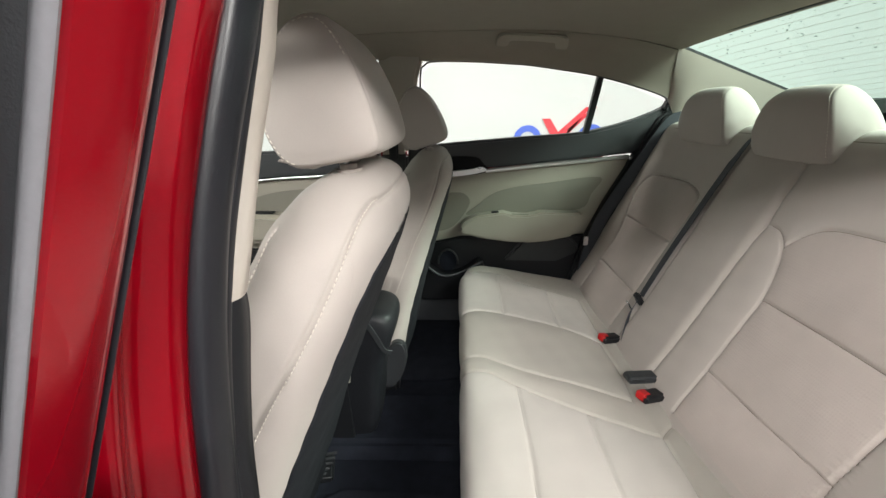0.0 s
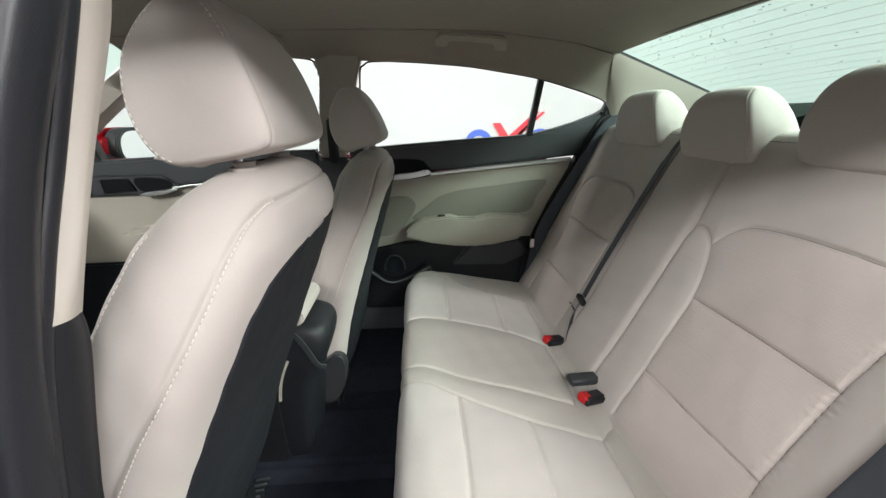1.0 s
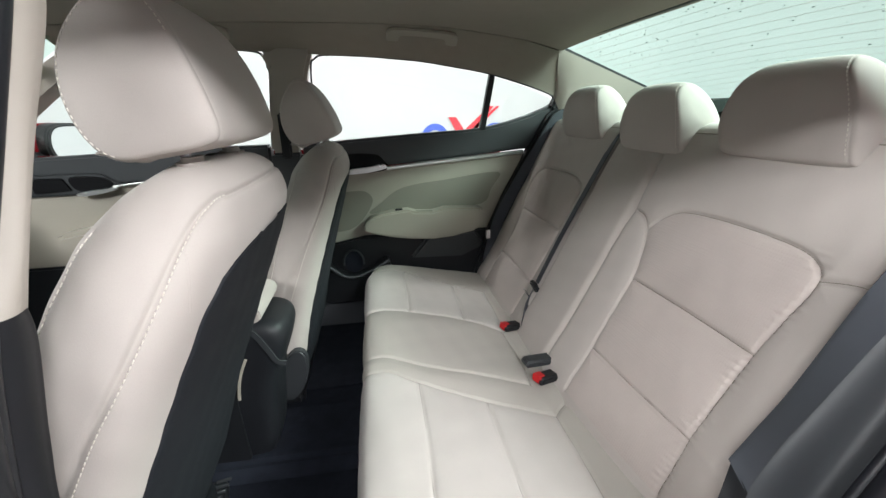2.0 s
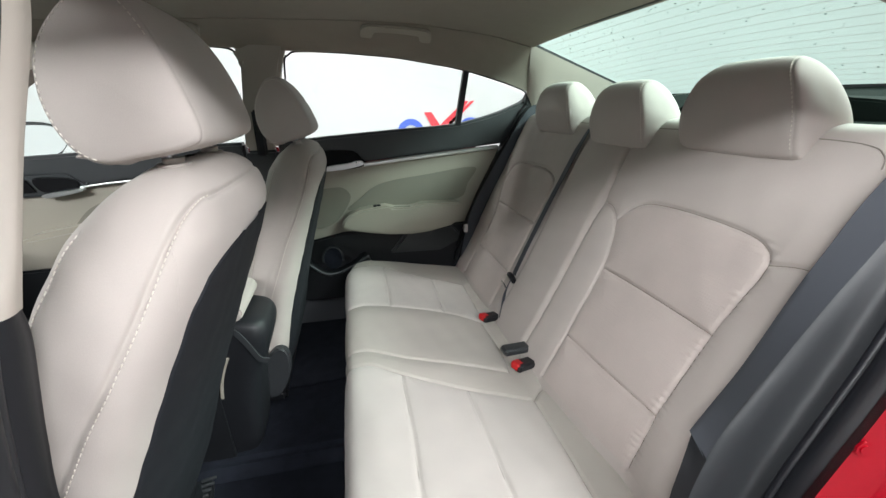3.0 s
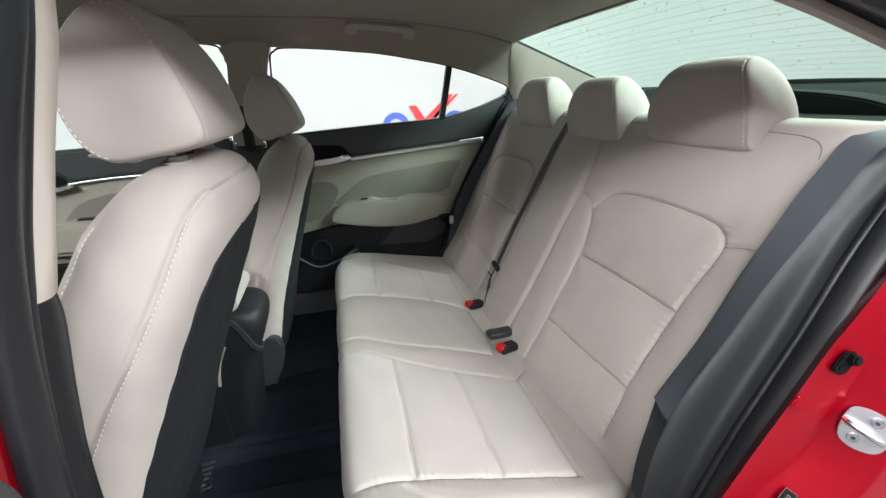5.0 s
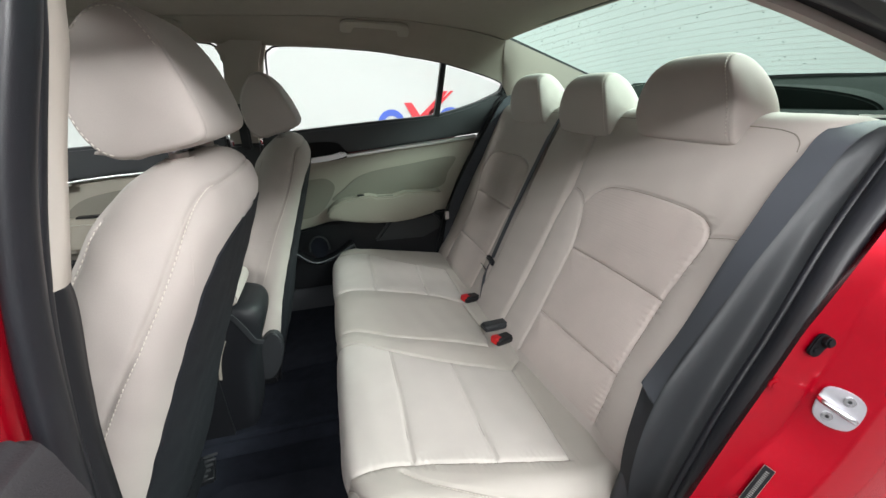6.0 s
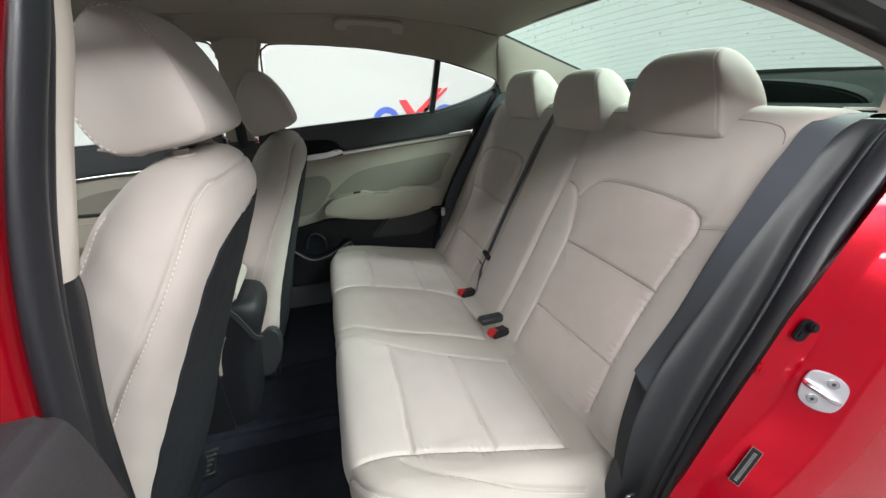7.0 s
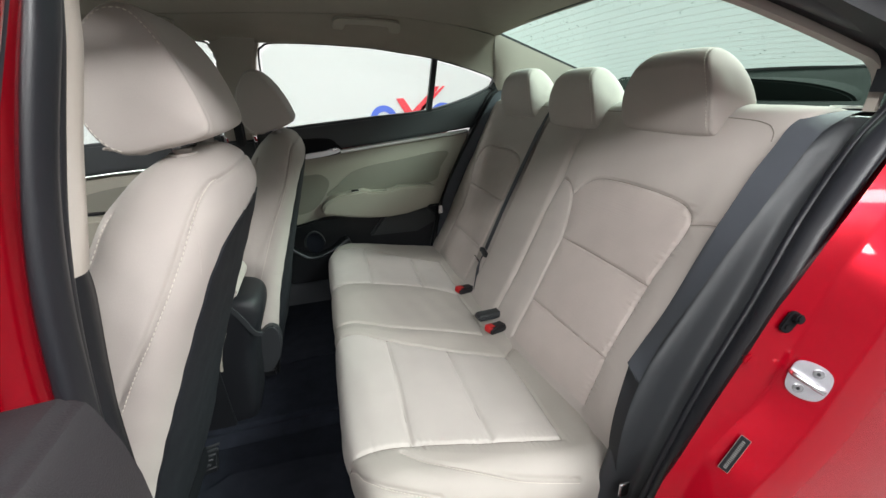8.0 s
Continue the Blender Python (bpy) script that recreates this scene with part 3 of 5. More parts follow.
part("rear_shelf", slab_bm([(0.97, 1.05), (0.97, 1.082), (1.02, 1.088), (1.38, 1.092), (1.49, 1.140), (1.56, 1.172), (1.60, 1.172), (1.60, 1.05)], -0.71, 0.66, 0.006), SHELFCLOTH, shell, "dark cloth rear shelf")
hump = [(0.40 * math.cos(a), 1.085 + 0.066 * math.sin(a) ** 0.9) for a in np.linspace(0.0, math.pi, 30)]
part("brake_light_cover", slab_bm(hump, 1.37, 1.50, 0.03, 5, axis="x"), SHELFCLOTH, shell, "black high brake light cover")
part("rear_bulkhead", box_bm(1.02, 0, 0.70, 0.02, 1.3, 0.8, 0), BLACK, shell)
part("tail_panel", box_bm(1.58, 0, 0.75, 0.06, 1.5, 0.78, 0.01), REDPAINT, shell)

# rear window
rear_window = thing("rear_window", "green tinted rear window with heater lines and dirt specks", "car window", (1.2, 0, 1.2))


U, V = np.meshgrid(np.linspace(-1, 1, 33), np.linspace(0, 1, 13), indexing="ij")
pane = glass_at(U, V)
v_, f_ = loft(pane, caps=False, closed=False)
ob = raw("pane", v_, f_, REARGLASS, rear_window, "green tinted glass")
for k in range(15):
    line = glass_at(np.linspace(-0.93, 0.93, 30), np.full(30, 0.07 + 0.06 * k)) - np.array([0.001, 0, 0.003])
    raw("heater_line", *sweep(line, [(0.0, -0.0004), (0.0, 0.0004), (0.0006, 0.0004), (0.0006, -0.0004)], (0, 0, 1)), HEATLINE, rear_window)
edge = glass_at(np.concatenate([np.linspace(-1, 1, 20), np.ones(10), np.linspace(1, -1, 20), -np.ones(10)]),
                np.concatenate([np.zeros(20), np.linspace(0.02, 0.98, 10), np.ones(20), np.linspace(0.98, 0.02, 10)]))
raw("glass_border", *sweep(edge, [(-0.004, -0.005), (0.004, -0.005), (0.004, 0.005), (-0.004, 0.005)], (0, 0, 1), closed_path=True), BLACK, rear_window, "black glass border")
rng = np.random.RandomState(4)
specks = []
for k in range(380):
    u, v = rng.uniform(-0.9, 0.9), 0.04 + 0.91 * rng.uniform(0, 1) ** 1.7
    c = glass_at(u, v) + np.array([0.001, 0, 0.004])
    s = 0.0007 + 0.0026 * rng.uniform(0, 1) ** 2
    d1 = (glass_at(u + 1e-3, v) - glass_at(u, v)) / np.linalg.norm(glass_at(u + 1e-3, v) - glass_at(u, v))
    d2 = (glass_at(u, v + 1e-3) - glass_at(u, v)) / np.linalg.norm(glass_at(u, v + 1e-3) - glass_at(u, v))
    ring = [c + d1 * s * rng.uniform(0.6, 1.8) * math.cos(a) + d2 * s * rng.uniform(0.5, 1.1) * math.sin(a) for a in np.linspace(0, 2 * math.pi, 7, endpoint=False)]
    specks.append((ring, [tuple(range(7))]))
ob = raw("dirt_specks", *join(specks), DIRT, rear_window, "dried drops and dirt", sharp=0)
tagged(ob, kind="stuff")
ob.visible_shadow = False

# far side: B-pillar, A-pillar, window surround, far windows
part("far_pillar_trim", slab_bm([(-0.165, 1.0), (-0.135, 1.29), (-0.16, 1.335), (-0.10, 1.36), (0.02, 1.36), (0.012, 1.325), (-0.004, 1.28), (-0.055, 1.0)], 0.645, 0.70, 0.012), TRIM, shell, "beige far door pillar trim")
part("far_pillar_lower", slab_bm([(-0.20, 0.33), (-0.165, 1.0), (-0.055, 1.0), (-0.06, 0.33)], 0.655, 0.71, 0.01), CHARCOAL, shell)
part("belt_adjuster", box_bm(-0.105, 0.64, 1.06, 0.035, 0.02, 0.16, 0.006), BLACK, shell, "black belt height adjuster")
RUN = np.array([(-0.9, 1.13), (-0.74, 1.27), (-0.55, 1.337), (-0.4, 1.347), (-0.2, 1.345), (0.06, 1.334), (0.193, 1.331), (0.295, 1.324), (0.4, 1.315), (0.508, 1.299), (0.644, 1.276), (0.787, 1.239), (0.885, 1.206), (0.93, 1.185)])
x_ = np.linspace(-0.72, 0.886, 90)
y_ = np.interp(x_, (-0.8, 0.45, 0.75, 0.886), (0.46, 0.46, 0.515, 0.565))
top = np.stack([x_, y_, roof_z(x_, y_) - np.interp(x_, (0.7, 0.886), (0.0015, 0.006))], 1)
run_ = smooth_line(RUN, 8)
xl = x_ + np.interp(x_, (0.6, 0.886), (0, 0.032))
low = np.stack([xl, np.full(90, 0.653), np.interp(xl, run_[:, 0], run_[:, 1]) - 0.005], 1)
reach = np.interp(x_, (0.6, 0.886), (0.085, 0.02))
raw("far_roof_rail", *solid(fold(top, low, np.stack([0 * x_, reach, -0.012 + 0 * x_], 1)[:, None], (0, -0.006, 0.035)), (0, 0.012, 0.008)), HEADLINING, shell, "beige far roof rail lining", sharp=60)
raw("far_front_pillar", *sweep(smooth_line([(-0.55, 0.62, 1.36), (-0.72, 0.63, 1.30), (-0.9, 0.64, 1.18), (-1.08, 0.66, 1.04), (-1.2, 0.67, 0.95)], 8),
    [(-0.05, -0.02), (-0.03, 0.03), (0.03, 0.04), (0.05, 0.0), (0.03, -0.03)], (0, 1, 0)), TRIM, shell, "beige windscreen pillar trim")
raw("near_front_pillar", *sweep(smooth_line([(-0.55, -0.62, 1.36), (-0.72, -0.63, 1.30), (-0.9, -0.64, 1.18), (-1.08, -0.66, 1.04), (-1.2, -0.67, 0.95)], 8),
    [(-0.05, -0.02), (-0.03, 0.03), (0.03, 0.04), (0.05, 0.0), (0.03, -0.03)], (0, 1, 0)), TRIM, shell)

windscreen = thing("windscreen", "green tinted windscreen of the car", "car window", (-0.95, 0, 1.15))
bm = bmesh.new()
vs = [bm.verts.new(p) for p in ((-0.70, -0.60, 1.36), (-0.70, 0.60, 1.36), (-1.34, 0.66, 0.955), (-1.34, -0.66, 0.955))]
bm.faces.new(vs)
part("pane", bm, FRONTGLASS, windscreen).visible_shadow = False
part("sticker", disc_bm((-0.803, 0.535, 1.287), (0.53, 0, -0.85), 0.028, 0.002), YELLOW, windscreen, "yellow round sticker")
part("dashboard", slab_bm([(-1.36, 0.45), (-1.36, 0.94), (-1.24, 0.975), (-1.13, 0.94), (-1.09, 0.86), (-1.13, 0.7), (-1.18, 0.45)], -0.66, 0.66, 0.02), CHARCOAL, shell, "charcoal dashboard")
part("firewall", box_bm(-1.38, 0, 0.58, 0.04, 1.5, 0.80, 0), BLACK, shell)


# ---------- doors ----------
def far_rear_door():
    d = thing("rear_door_far", "closed far rear door, beige and charcoal inner panel", "car door", (0.35, 0.70, 0.34))
    top = [(-0.055, 1.025), (0.13, 1.040), (0.4, 1.058), (0.56, 1.066), (0.642, 1.073), (0.743, 1.095), (0.82, 1.117), (0.899, 1.147), (0.95, 1.175), (0.985, 1.16), (0.985, 1.0)]
    low = [(0.802, 0.988), (0.484, 0.957), (0.240, 0.938), (-0.055, 0.915)]
    part("belt_panel", slab_bm(top + low, 0.670, 0.73, 0.010), CHARCOAL, d, "charcoal upper door panel")
    strip_path = smooth_line([(0.252, 0.666, 0.930), (0.484, 0.666, 0.951), (0.802, 0.668, 0.978)], 8)
    raw("bright_strip", *sweep(strip_path, [(-0.004, -0.008), (-0.009, -0.004), (-0.009, 0.003), (-0.004, 0.007), (0.006, 0.007), (0.006, -0.008)], (0, 1, 0)), SATIN, d, "satin chrome strip")
    part("mid_panel", slab_bm([(-0.055, 0.905), (0.24, 0.927), (0.484, 0.947), (0.81, 0.974), (0.80, 0.93), (0.70, 0.66), (0.15, 0.655), (0.081, 0.640), (0.0, 0.625), (-0.055, 0.62)], 0.676, 0.72, 0.006), DOORBEIGE, d, "beige middle door panel")
    pad = smooth_line([(0.175, 0.745), (0.225, 0.80), (0.282, 0.843), (0.36, 0.866), (0.478, 0.880), (0.708, 0.903), (0.68, 0.83), (0.636, 0.766), (0.42, 0.752)], 4, closed=True)
    part("cloth_pad", slab_bm([tuple(p) for p in pad], 0.672, 0.70, 0.005), DOORCLOTH, d, "taupe cloth pad")
    grille = smooth_line([(0.02, 0.69), (0.03, 0.80), (0.06, 0.836), (0.107, 0.846), (0.165, 0.843), (0.193, 0.80), (0.145, 0.722), (0.09, 0.685)], 4, closed=True)
    part("speaker_grille", slab_bm([tuple(p) for p in grille], 0.6735, 0.69, 0.003), DOORCLOTH, d, "taupe speaker grille")
    arm = [(0.146, 0.700), (0.158, 0.725), (0.180, 0.743), (0.223, 0.758), (0.318, 0.770), (0.335, 0.770), (0.350, 0.760), (0.42, 0.757), (0.455, 0.764), (0.475, 0.770), (0.625, 0.764), (0.645, 0.74),
           (0.60, 0.672), (0.50, 0.651), (0.427, 0.645), (0.34, 0.650), (0.258, 0.662), (0.18, 0.679), (0.152, 0.688)]
    part("armrest", slab_bm(arm, 0.615, 0.69, 0.016, 4), DOORBEIGE, d, "padded beige armrest")
    part("pull_cup", slab_bm([(0.345, 0.7605), (0.43, 0.7575), (0.43, 0.74), (0.345, 0.74)], 0.625, 0.655, 0.004), DOORCLOTH, d)
    part("window_switch", box_bm(0.29, 0.64, 0.769, 0.03, 0.014, 0.008, 0.002), BLACK, d, "black window switch")
    low_panel = [(-0.055, 0.625), (0.0, 0.63), (0.081, 0.645), (0.15, 0.66), (0.70, 0.665), (0.64, 0.55), (0.60, 0.37), (-0.055, 0.37)]
    part("lower_panel", slab_bm(low_panel, 0.668, 0.72, 0.008), BLACK, d, "black lower door panel")
    part("lower_fin", slab_bm([(0.33, 0.555), (0.405, 0.645), (0.60, 0.662), (0.66, 0.60), (0.55, 0.55)], 0.652, 0.70, 0.010), CHARCOAL, d)
    pocket = smooth_line([(-0.05, 0.585), (0.0, 0.560), (0.06, 0.514), (0.11, 0.510), (0.171, 0.532), (0.24, 0.57), (0.24, 0.42), (0.10, 0.40), (-0.05, 0.42)], 3, closed=True)
    part("door_pocket", slab_bm([tuple(p) for p in pocket], 0.60, 0.68, 0.012), BLACK, d, "black door pocket")
    rim = smooth_line([(-0.05, 0.600, 0.585), (0.0, 0.600, 0.562), (0.06, 0.600, 0.516), (0.11, 0.600, 0.512), (0.171, 0.601, 0.534), (0.24, 0.603, 0.572)], 6)
    raw("pocket_rim", *tube(rim, 0.005, 8), PALEGREY, d)
    hoop = [(0.098 + 0.040 * math.cos(a), 0.642, 0.558 + 0.052 * math.sin(a)) for a in np.linspace(-0.2, math.pi + 0.2, 20)]
    raw("bottle_hoop", *tube(hoop, 0.004, 8), CHARCOAL, d)
    part("bottle_recess", slab_bm([(0.098 + 0.037 * math.cos(a), 0.558 + 0.050 * math.sin(a)) for a in np.linspace(0, 2 * math.pi, 22, endpoint=False)], 0.660, 0.67, 0), MAT, d)
    # handle
    part("handle_bezel", slab_bm([tuple(p) for p in smooth_line([(0.03, 0.93), (0.05, 0.982), (0.12, 0.989), (0.213, 0.984), (0.242, 0.960), (0.262, 0.930), (0.19, 0.914), (0.04, 0.908)], 4, closed=True)], 0.664, 0.69, 0.006), LABELBLACK, d, "black handle recess")
    part("door_handle", slab_bm([tuple(p) for p in smooth_line([(0.09, 0.918), (0.12, 0.931), (0.19, 0.938), (0.228, 0.946), (0.247, 0.943), (0.248, 0.931), (0.19, 0.918), (0.11, 0.912)], 4, closed=True)], 0.646, 0.668, 0.005), SATIN, d, "satin chrome door handle")
    # window
    w = part("window_glass", slab_bm([(0.0, 1.03), (0.012, 1.30), (0.055, 1.33), (0.193, 1.327), (0.4, 1.31), (0.508, 1.295), (0.644, 1.27), (0.787, 1.232), (0.92, 1.18), (0.92, 1.15), (0.82, 1.11), (0.642, 1.065)], 0.700, 0.704, 0), SIDEGLASS, d, "clear side glass")
    w.visible_shadow = False
    bar = smooth_line([(0.636, 0.688, 1.066), (0.652, 0.682, 1.16), (0.668, 0.672, 1.268)], 6)
    raw("window_divider", *sweep(bar, [(-0.01, -0.011), (0.012, -0.011), (0.012, 0.011), (-0.01, 0.011)], (0, 1, 0)), BLACK, d, "black quarter window bar")
    run = smooth_line([(-0.005, 0.680, 1.03), (-0.001, 0.675, 1.15), (0.006, 0.668, 1.29), (0.022, 0.664, 1.318), (0.060, 0.662, 1.330), (0.193, 0.661, 1.327), (0.295, 0.661, 1.320), (0.4, 0.661, 1.311), (0.508, 0.661, 1.295),
                       (0.644, 0.662, 1.272), (0.787, 0.664, 1.234), (0.892, 0.668, 1.200), (0.922, 0.676, 1.180), (0.915, 0.680, 1.152)], 6)
    raw("glass_run", *sweep(run, circle(0.0035, 8), (0, 1, 0)), RUBBER, d, "black glass run seal")
    part("outer_skin", slab_bm([(-0.05, 0.3), (-0.06, 1.0), (0.6, 1.04), (0.75, 1.05), (0.7, 0.7), (0.6, 0.4), (0.55, 0.3)], 0.76, 0.80, 0.01), REDPAINT, d)
    part("quarter_post", slab_bm([(0.905, 1.145), (0.93, 1.195), (0.955, 1.19), (0.975, 1.12), (0.94, 1.10)], 0.655, 0.70, 0.008), BLACK, d)


far_rear_door()


def far_front_door():
    d = thing("front_door_far", "closed far front door, beige and charcoal inner panel", "car door", (-0.6, 0.70, 0.34))
    part("belt_panel", slab_bm([(-1.1, 0.995), (-0.55, 1.02), (-0.17, 1.028), (-0.17, 0.93), (-0.55, 0.915), (-0.85, 0.89), (-1.1, 0.875)], 0.665, 0.73, 0.01), CHARCOAL, d, "charcoal upper door panel")
    strip_path = smooth_line([(-0.715, 0.662, 0.899), (-0.55, 0.662, 0.912), (-0.17, 0.664, 0.925)], 8)
    raw("bright_strip", *sweep(strip_path, [(-0.006, -0.003), (-0.007, 0), (-0.006, 0.003), (0.006, 0.003), (0.006, -0.003)], (0, 1, 0)), SATIN, d, "satin chrome strip")
    part("mid_panel", slab_bm([(-1.34, 0.86), (-0.85, 0.888), (-0.55, 0.91), (-0.17, 0.924), (-0.17, 0.62), (-1.34, 0.60)], 0.675, 0.72, 0.006), DOORBEIGE, d, "beige middle door panel")
    pad = smooth_line([(-0.80, 0.715), (-0.755, 0.79), (-0.69, 0.838), (-0.58, 0.862), (-0.45, 0.872), (-0.25, 0.877), (-0.25, 0.76), (-0.45, 0.745), (-0.68, 0.70)], 4, closed=True)
    part("cloth_pad", slab_bm([tuple(p) for p in pad], 0.671, 0.70, 0.005), DOORCLOTH, d, "taupe cloth pad")
    part("armrest", slab_bm([(-0.95, 0.70), (-0.90, 0.745), (-0.72, 0.775), (-0.30, 0.76), (-0.25, 0.70), (-0.45, 0.65), (-0.85, 0.655)], 0.60, 0.69, 0.018, 4), DOORBEIGE, d, "padded beige armrest")
    part("window_switch", box_bm(-0.66, 0.64, 0.777, 0.10, 0.03, 0.008, 0.003), BLACK, d, "black window switch")
    part("lower_panel", slab_bm([(-1.34, 0.60), (-0.17, 0.62), (-0.17, 0.25), (-1.34, 0.25)], 0.668, 0.72, 0.008), BLACK, d, "black lower door panel")
    part("recess_frame", slab_bm([(-1.06, 0.948), (-0.745, 0.950), (-0.705, 0.920), (-0.690, 0.902), (-0.80, 0.874), (-1.06, 0.868)], 0.659, 0.69, 0.006), CHARCOAL, d, "charcoal recess frame")
    part("handle_bezel", slab_bm([tuple(p) for p in smooth_line([(-0.846, 0.936), (-0.74, 0.932), (-0.712, 0.905), (-0.76, 0.893), (-0.828, 0.888)], 4, closed=True)], 0.655, 0.68, 0.003), LABELBLACK, d, "black handle recess")
    part("lock_panel", slab_bm([(-0.972, 0.934), (-0.866, 0.935), (-0.842, 0.888), (-0.966, 0.880)], 0.655, 0.68, 0.004), LABELBLACK, d, "glossy black lock panel")
    part("door_handle", slab_bm([tuple(p) for p in smooth_line([(-0.825, 0.876), (-0.81, 0.884), (-0.735, 0.892), (-0.71, 0.897), (-0.70, 0.889), (-0.74, 0.879), (-0.80, 0.871)], 4, closed=True)], 0.636, 0.66, 0.004), SATIN, d, "satin chrome door handle")
    part("mirror_knob", disc_bm((-1.03, 0.655, 0.90), (0, -1, 0.2), 0.022, 0.02, 20, 0.003), LABELBLACK, d, "black mirror adjuster knob")
    w = part("window_glass", slab_bm([(-1.05, 0.99), (-0.95, 1.12), (-0.72, 1.30), (-0.55, 1.345), (-0.17, 1.34), (-0.15, 1.30), (-0.17, 1.02)], 0.700, 0.704, 0), SIDEGLASS, d, "clear side glass")
    w.visible_shadow = False
    run = smooth_line([(-0.148, 0.68, 1.03), (-0.135, 0.672, 1.15), (-0.126, 0.664, 1.29), (-0.145, 0.662, 1.325), (-0.20, 0.661, 1.342), (-0.4, 0.661, 1.345), (-0.55, 0.662, 1.335), (-0.74, 0.668, 1.27), (-0.92, 0.68, 1.13), (-1.03, 0.69, 1.01)], 6)
    raw("glass_run", *sweep(run, circle(0.0035, 8), (0, 1, 0)), RUBBER, d, "black glass run seal")
    part("mirror_sail", slab_bm([(-1.10, 0.99), (-1.05, 1.06), (-0.985, 1.10), (-0.955, 0.99)], 0.672, 0.72, 0.006), BLACK, d, "black mirror base trim")
    part("outer_skin", slab_bm([(-1.2, 0.3), (-1.2, 1.0), (-0.06, 1.0), (-0.05, 0.3)], 0.76, 0.80, 0.01), REDPAINT, d)
    m = thing("wing_mirror", "red and black wing mirror on the far door", "wing mirror", (-1.0, 0.85, 1.0))
    cap = smooth_line([(0.755, 1.055), (0.79, 1.098), (0.90, 1.114), (1.05, 1.108), (1.145, 1.07), (1.155, 1.015), (1.09, 0.974), (0.95, 0.962), (0.80, 0.972), (0.755, 1.01)], 5, closed=True)
    part("mirror_cap", slab_bm([tuple(p) for p in cap], -1.13, -1.02, 0.03, 4, axis="x"), REDPAINT, m, "red mirror cap")
    shape = smooth_line([(0.825, 1.070), (0.87, 1.108), (0.97, 1.113), (1.09, 1.100), (1.158, 1.060), (1.160, 1.016), (1.09, 0.975), (0.97, 0.964), (0.86, 0.972), (0.82, 1.01)], 5, closed=True)
    part("mirror_rim", slab_bm([tuple(p) for p in shape], -1.04, -0.985, 0.008, 3, axis="x"), BLACK, m, "black mirror rim")
    inner = [(0.99 + (y - 0.99) * 0.89, 1.038 + (z - 1.038) * 0.82) for y, z in shape]
    part("mirror_glass", slab_bm(inner, -0.99, -0.983, 0, axis="x"), MIRROR, m, "mirror glass")
    part("mirror_arm", box_bm(-1.04, 0.79, 0.995, 0.07, 0.16, 0.04, 0.012), BLACK, m)


far_front_door()


def near_front_door():
    d = thing("front_door_near", "closed near front door of the red car", "car door", (-0.6, -0.76, 0.3))
    part("outer_skin", slab_bm([(-1.2, 0.3), (-1.2, 1.0), (-0.12, 1.02), (-0.13, 0.3)], -0.86, -0.82, 0.01), REDPAINT, d)
    part("inner_panel", slab_bm([(-1.34, 0.25), (-1.34, 0.95), (-0.17, 1.0), (-0.17, 0.25)], -0.74, -0.68, 0.01), CHARCOAL, d)
    w = part("window_glass", slab_bm([(-1.05, 0.99), (-0.95, 1.12), (-0.72, 1.30), (-0.55, 1.345), (-0.10, 1.34), (-0.15, 1.02)], -0.76, -0.756, 0), SIDEGLASS, d)
    w.visible_shadow = False
    raw("window_frame", *sweep(smooth_line([(-0.15, -0.765, 1.02), (-0.10, -0.755, 1.2), (-0.05, -0.74, 1.33), (-0.3, -0.735, 1.36), (-0.55, -0.735, 1.355), (-0.74, -0.74, 1.28), (-1.0, -0.75, 1.06)], 6), circle(0.016, 10), (0, 1, 0)), BLACK, d)


near_front_door()


